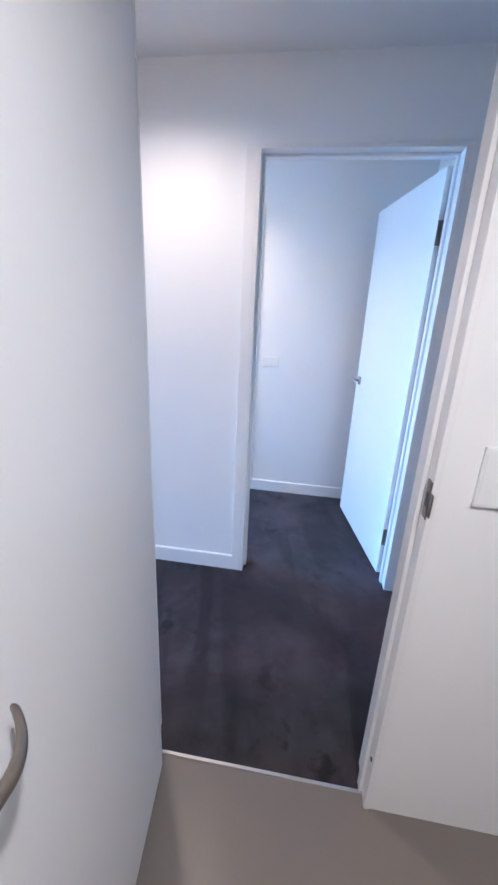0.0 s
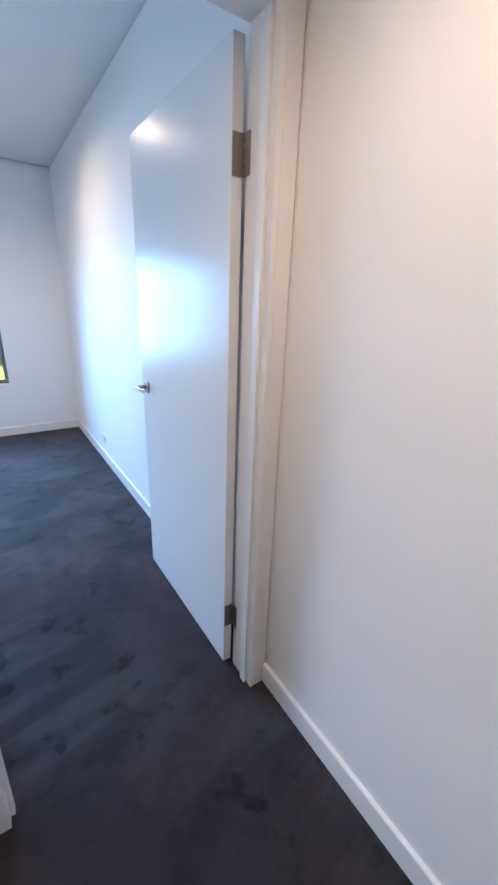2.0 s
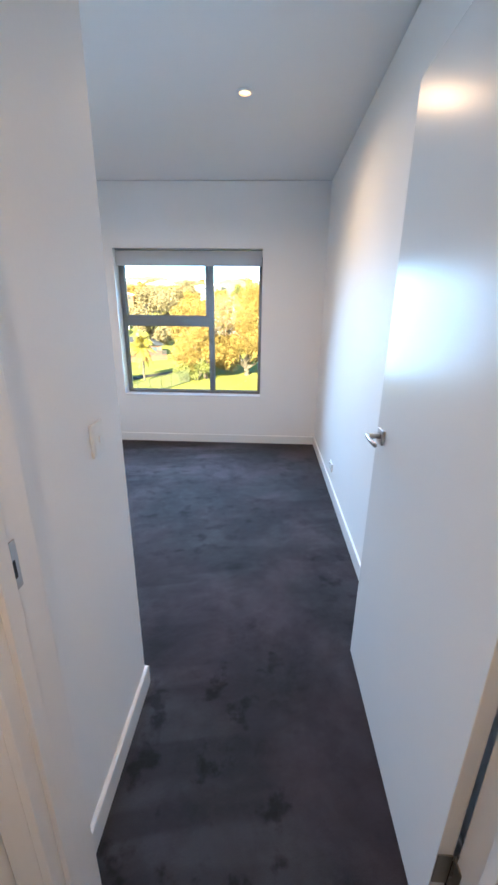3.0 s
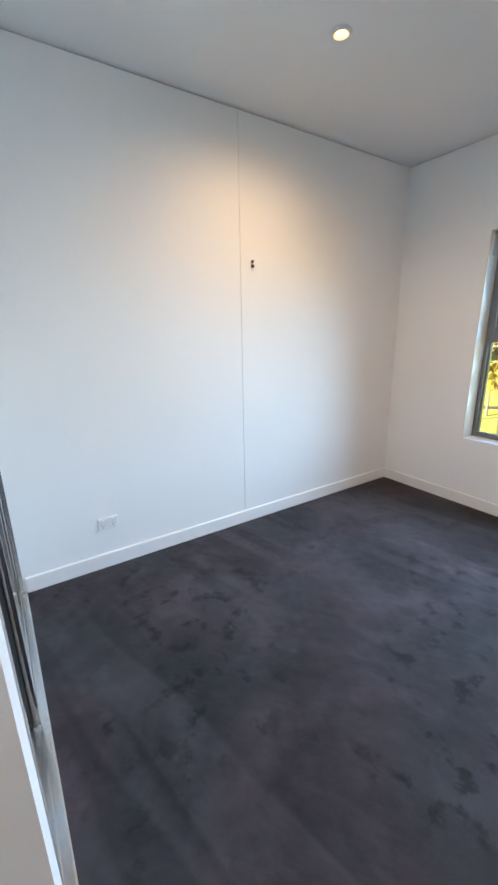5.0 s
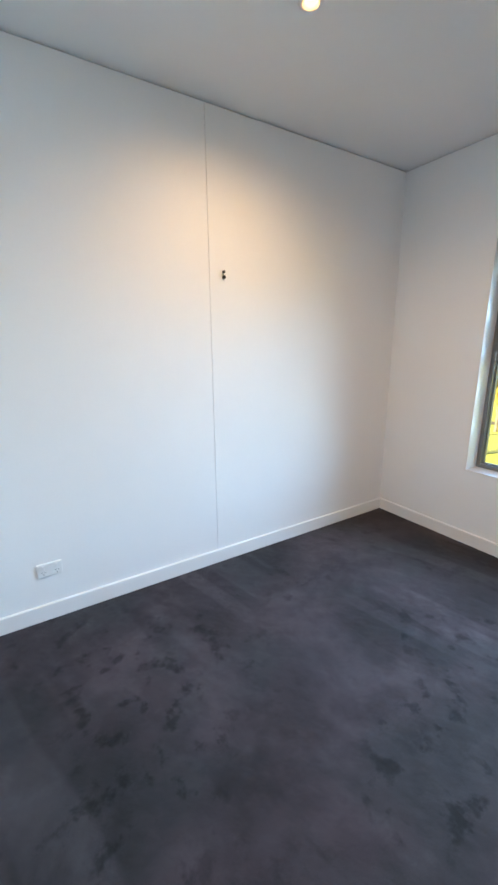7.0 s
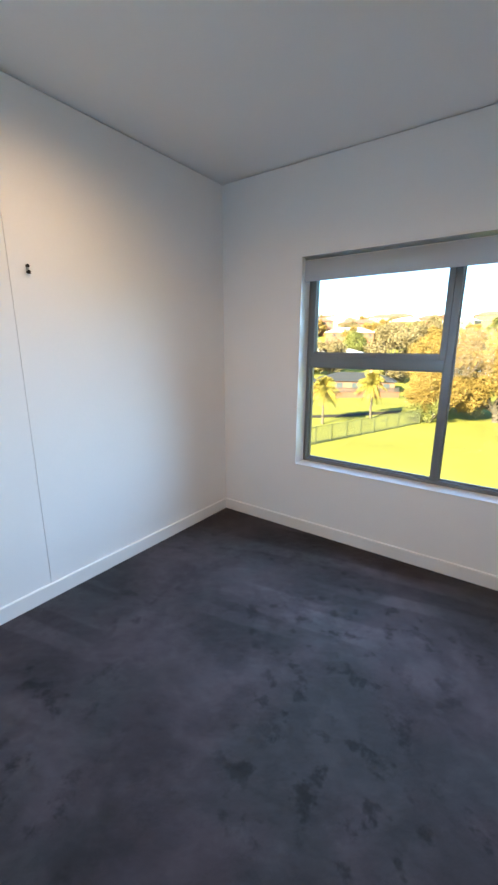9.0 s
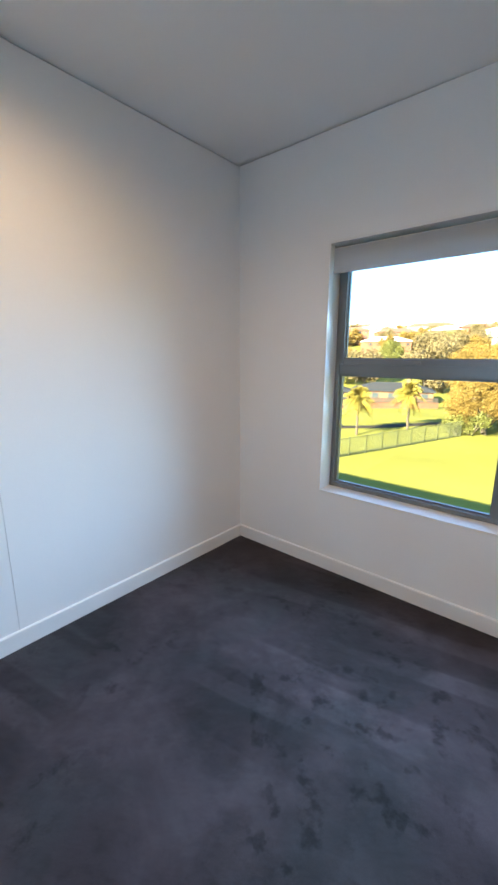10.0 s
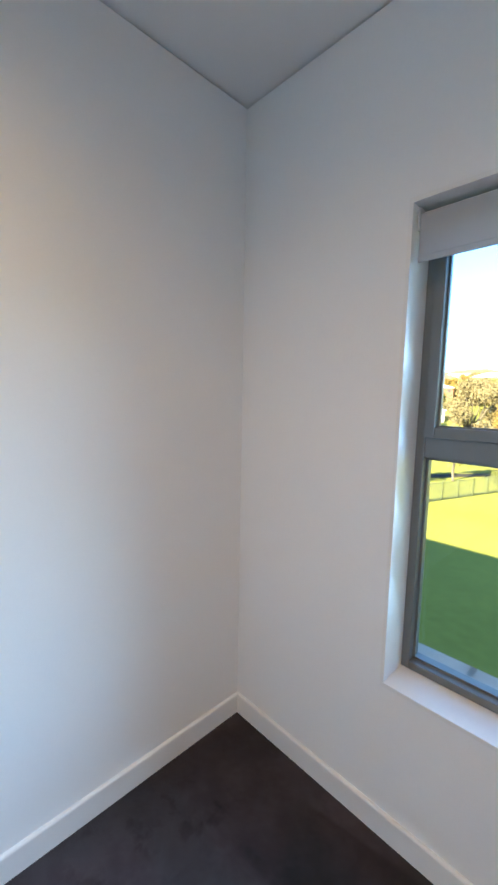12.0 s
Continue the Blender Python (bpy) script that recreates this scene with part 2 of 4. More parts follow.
def mesh_of(name, bm, mat):
    me = bpy.data.meshes.new(name)
    bm.normal_update()
    bm.to_mesh(me)
    bm.free()
    me.materials.append(mat)
    return me


def part(name, bm, mat, parent=None, label=""):
    """Links a bmesh as one mesh object, under a thing or a part if one is given."""
    ob = new(name, mesh_of(name, bm, mat))
    ob.parent = parent
    if label:
        tagged(ob, label)
    return ob


def thing(name, label, category, at=None, group="", kind=""):
    ob = new(name)
    if at is not None:
        ob.matrix_world = at
    return tagged(ob, label, category, group, kind)


def add_box(bm, x0, x1, y0, y1, z0, z1, bevel=0.0, seg=2):
    r = bmesh.ops.create_cube(bm, size=1)
    bmesh.ops.scale(bm, vec=(x1 - x0, y1 - y0, z1 - z0), verts=r["verts"])
    bmesh.ops.translate(bm, vec=((x0 + x1) / 2, (y0 + y1) / 2, (z0 + z1) / 2), verts=r["verts"])
    if bevel:
        edges = list({e for v in r["verts"] for e in v.link_edges})
        bmesh.ops.bevel(bm, geom=edges, offset=bevel, segments=seg, affect="EDGES", profile=0.6)
    return bm


def box(x0, x1, y0, y1, z0, z1, bevel=0.0, seg=2):
    return add_box(bmesh.new(), x0, x1, y0, y1, z0, z1, bevel, seg)


def add_tube(bm, a, b, r0, r1=None, n=14, cap=True):
    a, b = Vector(a), Vector(b)
    r1 = r0 if r1 is None else r1
    turn = (b - a).to_track_quat("Z", "Y").to_matrix().to_4x4()
    bmesh.ops.create_cone(bm, cap_ends=cap, segments=n, radius1=r0, radius2=r1, depth=(b - a).length,
                          matrix=Matrix.Translation((a + b) / 2) @ turn)
    return bm


def tube(a, b, r0, r1=None, n=14):
    return add_tube(bmesh.new(), a, b, r0, r1, n)


def smooth(ob):
    for p in ob.data.polygons:
        p.use_smooth = True
    return ob


def wall(name, along, f0, f1, a0, a1, z0, z1, holes=(), mat=WALL, label="white painted plaster wall"):
    """A wall from a0 to a1 along x or y, its faces at f0 and f1, with holes (a0, a1, z0, z1) cut right through; only outer faces are made."""
    us = sorted({a0, a1, *(h[0] for h in holes), *(h[1] for h in holes)})
    vs = sorted({z0, z1, *(h[2] for h in holes), *(h[3] for h in holes)})

    def solid(i, j):
        if not (0 <= i < len(us) - 1 and 0 <= j < len(vs) - 1):
            return False
        u, v = (us[i] + us[i + 1]) / 2, (vs[j] + vs[j + 1]) / 2
        return not any(h[0] < u < h[1] and h[2] < v < h[3] for h in holes)

    bm = bmesh.new()

    def quad(*pts):
        bm.faces.new([bm.verts.new((u, f, v) if along == "x" else (f, u, v)) for u, f, v in pts])

    for i in range(len(us) - 1):
        for j in range(len(vs) - 1):
            if not solid(i, j):
                continue
            u0, u1, v0, v1 = us[i], us[i + 1], vs[j], vs[j + 1]
            quad((u0, f0, v0), (u1, f0, v0), (u1, f0, v1), (u0, f0, v1))
            quad((u0, f1, v0), (u0, f1, v1), (u1, f1, v1), (u1, f1, v0))
            if not solid(i - 1, j):
                quad((u0, f0, v0), (u0, f0, v1), (u0, f1, v1), (u0, f1, v0))
            if not solid(i + 1, j):
                quad((u1, f0, v0), (u1, f1, v0), (u1, f1, v1), (u1, f0, v1))
            if not solid(i, j - 1):
                quad((u0, f0, v0), (u0, f1, v0), (u1, f1, v0), (u1, f0, v0))
            if not solid(i, j + 1):
                quad((u0, f0, v1), (u1, f0, v1), (u1, f1, v1), (u0, f1, v1))
    bmesh.ops.remove_doubles(bm, verts=bm.verts, dist=1e-5)
    bmesh.ops.recalc_face_normals(bm, faces=bm.faces)
    return tagged(part(name, bm, mat), label, "wall", kind="structure")


def slab(name, x0, x1, y0, y1, z0, z1, mat, label, category):
    return tagged(part(name, box(x0, x1, y0, y1, z0, z1), mat), label, category, kind="structure")


SKIRT_H, SKIRT_T = 0.09, 0.013


def skirting(x0, y0, x1, y1, nx, ny):
    """A painted skirting board along a wall face from one end to the other, with a rounded top edge; (nx, ny) points into the room."""
    d = Vector((x1 - x0, y1 - y0, 0))
    length = d.length
    bm = bmesh.new()
    prof = [(0, 0), (SKIRT_T, 0), (SKIRT_T, SKIRT_H - 0.006), (SKIRT_T - 0.002, SKIRT_H - 0.002), (SKIRT_T - 0.006, SKIRT_H), (0, SKIRT_H)]
    rings = [[bm.verts.new((x0 + d.x * t + nx * a, y0 + d.y * t + ny * a, b)) for a, b in prof] for t in (0, 1)]
    n = len(prof)
    for i in range(n):
        bm.faces.new((rings[0][i], rings[0][(i + 1) % n], rings[1][(i + 1) % n], rings[1][i]))
    bm.faces.new(rings[0][::-1])
    bm.faces.new(rings[1])
    bmesh.ops.recalc_face_normals(bm, faces=bm.faces)
    return tagged(part("baseboard", bm, TRIM), "white gloss painted skirting board", "baseboard", kind="structure")


# ---- shell: floors, walls, ceilings ----
X2, Y2S = 1.10, -1.95                     # second room: facing wall and its south end
WIN = (-2.084, -0.566, 0.530, 2.017)
WIN2 = (0.25, 2.60, 0.10, 2.30)
OUT = YW + 0.25
D1 = (-0.890, -0.058, -0.25, 2.07)          # bedroom door opening, along x
D2 = (-1.790, -0.972, -0.25, 2.075)          # second room's door, along y
DB = (-1.556, -0.838, -0.25, 2.05)          # bathroom door, along y
XB0, XB1 = -1.065, -0.95                  # bathroom wall faces
WT = 0.11
SHADOW = 0.009                            # shadow gap under the ceilings

slab("floor", XB0 + 0.042, 3.2, -3.2, OUT - 0.01, -0.25, 0.0, CARPET, "charcoal cut-pile carpet with brushed marks and footprints", "carpet")
slab("floor_west", XL - 0.2, XB0 + 0.042, 0.0, OUT - 0.01, -0.25, 0.0, CARPET, "charcoal cut-pile carpet with brushed marks and footprints", "carpet")
slab("floor_bathroom", -3.4, XB0 + 0.037, -3.2, 0.0, -0.25, 0.002, BATH_FLOOR, "plain beige-grey bathroom floor", "floor")
slab("trim_threshold", XB0 + 0.034, XB0 + 0.044, DB[0], DB[1], -0.01, 0.005, THRESHOLD, "thin metal strip between carpet and bathroom floor", "trim")

TOP = H - SHADOW
wall("wall_north", "x", YW, OUT - 0.02, XL - 0.2, 3.2, -0.25, TOP, [WIN, WIN2])
slab("wall_north_top", XL - 0.2, 3.2, YW + 0.012, OUT - 0.02, TOP, H, GAP, "recessed shadow line above the window wall", "trim")
SEAM_Y = 2.198
wall("wall_west", "y", XL - 0.2, XL, -0.12, SEAM_Y - 0.002, -0.25, TOP, label="white plasterboard wall with an open vertical joint")
wall("wall_west_panel", "y", XL - 0.2, XL, SEAM_Y + 0.002, YW, -0.25, TOP, label="white plasterboard wall panel beside a vertical joint")
slab("trim_joint", XL - 0.2, XL - 0.004, SEAM_Y - 0.0019, SEAM_Y + 0.0019, 0, TOP, GAP, "narrow shadow joint between two wall panels", "trim")
slab("wall_west_top", XL - 0.2, XL - 0.012, -0.12, YW, TOP, H, GAP, "recessed shadow line above the west wall", "trim")
wall("wall_east", "y", XR, XR + WT, WT, YW, -0.25, TOP)
slab("wall_east_top", XR + 0.012, XR + WT - 0.012, WT, YW, TOP, H, GAP, "recessed shadow line above the east wall", "trim")
wall("wall_south", "x", 0.0, WT, XL, 0.0, -0.25, H, [D1])
wall("wall_nib", "y", NIB_X - 0.10, NIB_X, WT, NIB_END, -0.25, H, label="white plaster wall end beside the wardrobe")
wall("wall_bulkhead", "x", 0.636, 0.751, XL, NIB_X - 0.10, 2.405, H, label="white plaster bulkhead above the mirrored wardrobe")

wall("wall_hall_east", "y", 0.0, WT, -3.0, WT, -0.25, H, [D2])
wall("wall_hall_west", "y", XB0, XB1, -3.0, 0.0, -0.25, H, [DB])
wall("wall_hall_south", "x", -3.2, -3.0, -3.4, X2 + 0.1, -0.25, H)
wall("wall_bathroom_west", "y", -3.4, -3.2, -3.0, 0.0, -0.25, H)
wall("wall_bathroom_north", "x", -0.12, 0.0, -3.4, XB0, -0.25, H)

R2_DOOR = (-0.815, 0.005, -0.25, 2.07)
wall("wall_room2_east", "y", X2, X2 + 0.1, Y2S, 0.75, -0.25, H, [R2_DOOR])
wall("wall_room2_south", "x", Y2S - 0.1, Y2S, WT, X2 + 0.1, -0.25, H)
wall("wall_room2_return", "x", 0.65, 0.75, X2 + 0.1, 3.2, -0.25, H)
wall("wall_room2_far", "y", 3.2, 3.3, 0.65, OUT, -0.25, H)
slab("wall_room2_store", X2 + 0.1, X2 + 0.2, -0.9, 0.2, 0, H, WALL, "white wall behind a closed door", "wall")

tagged(part("ceiling", box(XL - 0.2, 3.2, WT, OUT, H, H + 0.2), CEIL), "flat white painted ceiling", "ceiling", kind="structure")
tagged(part("ceiling_hall", box(XB1, -0.0005, -3.0, -0.0005, HALL_H, HALL_H + 0.2), CEIL), "flat white hall ceiling", "ceiling", kind="structure")
tagged(part("ceiling_bathroom", box(-3.2, XB0, -3.0, -0.12, HALL_H, HALL_H + 0.2), CEIL), "flat white bathroom ceiling", "ceiling", kind="structure")
tagged(part("ceiling_room2", box(WT, X2, Y2S, 0.5, HALL_H, HALL_H + 0.2), CEIL), "flat white lowered ceiling", "ceiling", kind="structure")
tagged(part("roof", box(-26.0, 12.0, -7.0, OUT + 0.45, H + 0.25, H + 0.55), ROOF_GREY), "flat grey roof slab with overhanging eave", "roof", kind="structure")

# skirting boards
S = SKIRT_T
skirting(XL, 0.757, XL, YW, 1, 0)
skirting(XL + S, YW, XR - S, YW, 0, -1)
skirting(XR, YW, XR, WT, -1, 0)
skirting(NIB_X, WT + 0.02, NIB_X, NIB_END, 1, 0)
skirting(NIB_X + S, NIB_END, NIB_X - 0.10, NIB_END, 0, 1)
skirting(0, -0.013, 0, -0.927, -1, 0)
skirting(0, -1.865, 0, -3.0, -1, 0)
skirting(XB1, -0.784, XB1, -0.013, 1, 0)
skirting(XB1, -3.0, XB1, -1.622, 1, 0)
skirting(X2, Y2S, X2, -0.868, -1, 0)
skirting(WT, Y2S, X2 - S, Y2S, 0, 1)

# ---- doors and frames ----


def door_frame(along, a0, a1, head, f0, f1, proud0, proud1, width0=0.052, width1=0.052, stop=None, label="white gloss painted timber door frame", trims=(True, True)):
    """Two posts and a head lining an opening from a0 to a1, with architraves on both faces and a door stop."""
    t = thing("door_frame", label, "door frame", kind="structure")
    lo, hi = f0 - proud0, f1 + proud1

    def piece(name, u0, u1, w0, w1, z0, z1, bevel=0.002):
        if along == "x":
            part(name, box(u0, u1, w0, w1, z0, z1, bevel), TRIM, t)
        else:
            part(name, box(w0, w1, u0, u1, z0, z1, bevel), TRIM, t)

    lin = 0.012
    piece("jamb", a0 - 0.004, a0 + lin, lo, hi, 0, head - lin)
    piece("jamb", a1 - lin, a1 + 0.004, lo, hi, 0, head - lin)
    piece("head", a0 - 0.004, a1 + 0.004, lo, hi, head - lin, head + 0.004)
    for side, (w0, w1) in enumerate(((lo, f0), (f1, hi))):
        if not trims[side]:
            continue
        piece("architrave", a0 - width0, a0 - 0.004, w0, w1, 0, head + 0.004)
        piece("architrave", a1 + 0.004, a1 + width1, w0, w1, 0, head + 0.004)
    if stop:
        s0, s1 = stop
        piece("door_stop", a0 + lin, a0 + lin + 0.011, s0, s1, 0, head - lin - 0.011, 0.0015)
        piece("door_stop", a1 - lin - 0.011, a1 - lin, s0, s1, 0, head - lin - 0.011, 0.0015)
        piece("door_stop", a0 + lin, a1 - lin, s0, s1, head - lin - 0.011, head - lin, 0.0015)
    return t


def lever(parent, x, y, z, side, toward, reach=0.125, back=0.010, mat=STEEL):
    """A lever on a square rose; side is the way out of the leaf along y, toward the way that the lever points along x."""
    rose = part("handle_rose", box(x - 0.026, x + 0.026, min(y, y + side * 0.009), max(y, y + side * 0.009), z - 0.026, z + 0.026, 0.002), STEEL, parent, "square brushed steel rose")
    bm = tube((x, y + side * 0.008, z), (x, y + side * 0.05, z), 0.0095)
    n = 24
    prev = None
    for i in range(n + 1):
        u = i / n
        c = Vector((x + toward * reach * u - toward * 0.008, y + side * (0.05 + back * math.sin(1.9 * u) - 3.4 * back * max(0.0, u - 0.45) ** 2 / 0.3), z - 0.004 * u * u))
        w, h = 0.006, 0.0105 - 0.002 * u
        ring = [bm.verts.new(c + Vector((0, w * math.cos(q), h * math.sin(q)))) for q in [2 * math.pi * k / 10 for k in range(10)]]
        if prev:
            for k in range(10):
                bm.faces.new((prev[k], prev[(k + 1) % 10], ring[(k + 1) % 10], ring[k]))
        else:
            bm.faces.new(ring[::-1])
        prev = ring
    bm.faces.new(prev)
    bmesh.ops.recalc_face_normals(bm, faces=bm.faces)
    smooth(part("handle_lever", bm, mat, rose))
    return rose


def door_leaf(name, label, at, width, mirror=1, height=2.042, thick=0.035, hinge_z=(0.25, 1.79), lever_z=1.015, reach=0.115, back=0.005, mat=STEEL, backset=0.062):
    """A flush leaf hinged at its own origin, along +x, thickness along +y * mirror; at puts it into the world."""
    t = thing(name, label, "door", at, kind="structure")
    y0, y1 = sorted((0.0, mirror * thick))
    part("leaf", box(0.003, width, y0, y1, 0.014, height, 0.0022), DOOR, t)
    for side, yy in ((-1, y0), (1, y1)):
        lever(t, width - backset, yy, lever_z, side, -1, reach, back, mat)
    part("latch_plate", box(width - 0.0002, width + 0.0015, (y0 + y1) / 2 - 0.011, (y0 + y1) / 2 + 0.011, 0.96, 1.07, 0.0004), STEEL, t)
    for z in hinge_z:
        h = part("hinge", box(-0.0005, 0.0028, y0 + 0.001, y1 - 0.001, z - 0.05, z + 0.05, 0.0006), HINGE, t, "dark steel butt hinge")
        kn = bmesh.new()
        yk = y0 - 0.005 if mirror > 0 else y1 + 0.005
        for k in range(5):
            add_tube(kn, (-0.004, yk, z - 0.05 + 0.02 * k + 0.0005), (-0.004, yk, z - 0.05 + 0.02 * k + 0.0195), 0.006)
        smooth(part("hinge_knuckle", kn, HINGE, h))
    return t


def jamb_hinges(frame_thing, boxes):
    for b in boxes:
        part("hinge_leaf", box(*b, 0.0006), HINGE, frame_thing, "dark steel hinge plate")


# bedroom doorway and its leaf, swung back almost to the side wall
f1 = door_frame("x", D1[0], D1[1], D1[3], 0.0, WT, 0.014, 0.010, width0=0.057, width1=0.054, stop=(0.016, 0.046))
jamb_hinges(f1, [(D1[1] - 0.0145, D1[1] - 0.0118, 0.098, 0.119, z - 0.05, z + 0.05) for z in (0.25, 1.79)])
part("strike_plate", box(D1[0] + 0.0118, D1[0] + 0.0145, 0.034, 0.070, 1.035, 1.115, 0.0006), STEEL, f1, "steel strike plate")
part("strike_hole", box(D1[0] + 0.0146, D1[0] + 0.0150, 0.048, 0.062, 1.055, 1.085), DARK, f1)
door_leaf("door_1", "open white satin flush door with steel lever handle", pose(-0.072, 0.130, 0, 0, 0, 90.2), 0.815, mirror=1, lever_z=1.03, reach=0.092, back=0.002)

# second room's doorway, its leaf standing open
f2 = door_frame("y", D2[0], D2[1], D2[3], 0.0, WT, 0.014, 0.010, stop=(0.045, 0.075))
jamb_hinges(f2, [(0.080, 0.119, D2[0] + 0.0118, D2[0] + 0.0145, z - 0.05, z + 0.05) for z in (0.25, 1.79)])
door_leaf("door_2", "open white flush door with steel lever handle", pose(0.126, -1.790, 0, 0, 0, 11.0), 0.815, mirror=1)

# bathroom doorway, its leaf folded back into the bathroom
fb = door_frame("y", DB[0], DB[1], DB[3], XB0, XB1, 0.003, 0.014, stop=(-1.025, -0.995), trims=(False, True))
# darker hinge steel puts the shade on plate and lip into their colour
strike = part("strike_plate", box(-1.0675, -1.040, DB[0] + 0.0080, DB[0] + 0.0145, 1.000, 1.090, 0.0006), HINGE, fb, "steel strike plate, its dark tone standing in for shade")
part("strike_lip", box(-1.084, -1.0676, DB[0] + 0.0100, DB[0] + 0.0135, 1.012, 1.066, 0.0012), HINGE, strike)
part("strike_hole", box(-1.060, -1.047, DB[0] + 0.0146, DB[0] + 0.0150, 1.028, 1.062), DARK, strike)
part("striker_hole", tube((-1.048, DB[0] + 0.0118, 0.19), (-1.048, DB[0] + 0.0145, 0.19), 0.006), DARK, fb)
door_leaf("door_3", "open white bathroom door with a curved dark steel lever", pose(XB0 - 0.004, -0.868, 0, 0, 0, 187.0), 0.765, mirror=1, lever_z=1.045, reach=0.122, back=0.010, mat=HINGE)

# closed door in the second room, only its frame edge in view
door_frame("y", R2_DOOR[0], R2_DOOR[1], R2_DOOR[3], X2, X2 + 0.1, 0.014, 0.010)
tagged(part("door_4", box(X2 + 0.05, X2 + 0.085, R2_DOOR[0] + 0.014, R2_DOOR[1] - 0.014, 0.012, 2.034, 0.002), DOOR), "closed white flush door in a white frame", "door", kind="structure")

# ---- window: reveal, aluminium frame, panes ----


def window(name, x0, x1, z0, z1, y_in, y_frame, mull, transom):
    t = thing(name, "grey aluminium window with an awning sash over a fixed pane", "window", kind="structure")
    lin = 0.010
    yb = y_frame
    part("window_sill", box(x0 - 0.002, x1 + 0.002, y_in - 0.004, yb, z0 - 0.004, z0 + lin, 0.0015), TRIM, t, "white painted window sill")
    part("window_reveal", box(x0 - 0.002, x0 + lin, y_in - 0.004, yb, z0 + lin, z1 - lin, 0.0015), TRIM, t)
    part("window_reveal", box(x1 - lin, x1 + 0.002, y_in - 0.004, yb, z0 + lin, z1 - lin, 0.0015), TRIM, t)
    part("window_reveal", box(x0 - 0.002, x1 + 0.002, y_in - 0.004, yb, z1 - lin, z1 + 0.004, 0.0015), TRIM, t)
    a, b, c, d, w = x0 + 0.001, x1 - 0.001, z0 + 0.001, z1 - 0.001, 0.035
    y1 = yb + 0.075
    fr = part("window_frame", box(a, a + w, yb, y1, c, d, 0.003), FRAME, t)
    part("window_frame", box(b - w, b, yb, y1, c, d, 0.003), FRAME, t)
    part("window_frame", box(a + w, b - w, yb, y1, c, c + w, 0.003), FRAME, t)
    part("window_frame", box(a + w, b - w, yb, y1, d - w, d, 0.003), FRAME, t)
    part("mullion", box(mull - 0.022, mull + 0.022, yb + 0.002, y1 - 0.002, c + w, d - w, 0.003), FRAME, t)
    part("transom", box(a + w, mull - 0.022, yb + 0.002, y1 - 0.002, transom - 0.046, transom + 0.022, 0.003), FRAME, t)
    # awning sash above the transom
    s = thing("sash", "grey aluminium awning sash", "")
    s.parent = t
    del s["label"]
    sx0, sx1, sz0, sz1, sw = a + w - 0.004, mull - 0.018, transom + 0.018, d - w + 0.004, 0.034
    ys0, ys1 = yb - 0.006, yb + 0.050
    for q in ((sx0, sx0 + sw, sz0, sz1), (sx1 - sw, sx1, sz0, sz1), (sx0 + sw, sx1 - sw, sz0, sz0 + sw), (sx0 + sw, sx1 - sw, sz1 - sw, sz1)):
        part("sash_rail", box(q[0], q[1], ys0, ys1, q[2], q[3], 0.003), FRAME, s)
    part("winder", box((sx0 + sx1) / 2 - 0.035, (sx0 + sx1) / 2 + 0.035, ys0 - 0.02, ys0, sz0 + 0.004, sz0 + 0.022, 0.003), FRAME, s)
    panes = [(sx0 + sw - 0.006, sx1 - sw + 0.006, sz0 + sw - 0.006, sz1 - sw + 0.006, yb + 0.022),
             (a + w - 0.004, mull - 0.020, c + w - 0.004, transom - 0.044, yb + 0.034),
             (mull + 0.020, b - w + 0.004, c + w - 0.004, d - w + 0.004, yb + 0.034)]
    for p0, p1, q0, q1, yp in panes:
        g = part("pane", box(p0, p1, yp, yp + 0.005, q0, q1), GLASS, t)
        g.visible_shadow = False
        bead = bmesh.new()
        for q in ((p0, p0 + 0.012, q0, q1), (p1 - 0.012, p1, q0, q1), (p0 + 0.012, p1 - 0.012, q0, q0 + 0.012), (p0 + 0.012, p1 - 0.012, q1 - 0.012, q1)):
            add_box(bead, q[0], q[1], yp - 0.006, yp - 0.0005, q[2], q[3])
        part("glazing_bead", bead, FRAME, t)
    return t


window("window_1", *WIN, YW, YW + 0.125, -1.115, 1.318)
# unseen window, made large to bring daylight into the second room
window("window_2", *WIN2, YW, YW + 0.125, 1.36, 1.318)


def roller_blind(x0, x1, y, z_top, z_low):
    t = thing("roller_blind", "white roller blind drawn up near the window top", "blind")
    part("roller", tube((x0 + 0.01, y + 0.03, z_top - 0.035), (x1 - 0.01, y + 0.03, z_top - 0.035), 0.024), PLASTIC, t)
    bm = bmesh.new()
    rows = [(y + 0.008, z_top - 0.022), (y + 0.0045, z_top - 0.036), (y + 0.0045, z_low)]
    for (ya, za), (yb, zb) in zip(rows, rows[1:]):
        add_box(bm, x0 + 0.008, x1 - 0.008, min(ya, yb), max(ya, yb) + 0.001, zb, za)
    part("blind_fabric", bm, FABRIC, t)
    part("bottom_bar", box(x0 + 0.008, x1 - 0.008, y + 0.0005, y + 0.010, z_low - 0.018, z_low, 0.003), FABRIC, t)
    for xx in (x0, x1 - 0.006):
        part("bracket", box(xx, xx + 0.006, y + 0.005, y + 0.06, z_top - 0.065, z_top - 0.002, 0.001), PLASTIC, t)
    return t


roller_blind(WIN[0] + 0.011, WIN[1] - 0.011, YW + 0.024, WIN[3] - 0.012, 1.868)

# ---- mirrored sliding wardrobe ----
RX0, RX1 = XL, NIB_X - 0.10
ROBE_TOP = 2.405


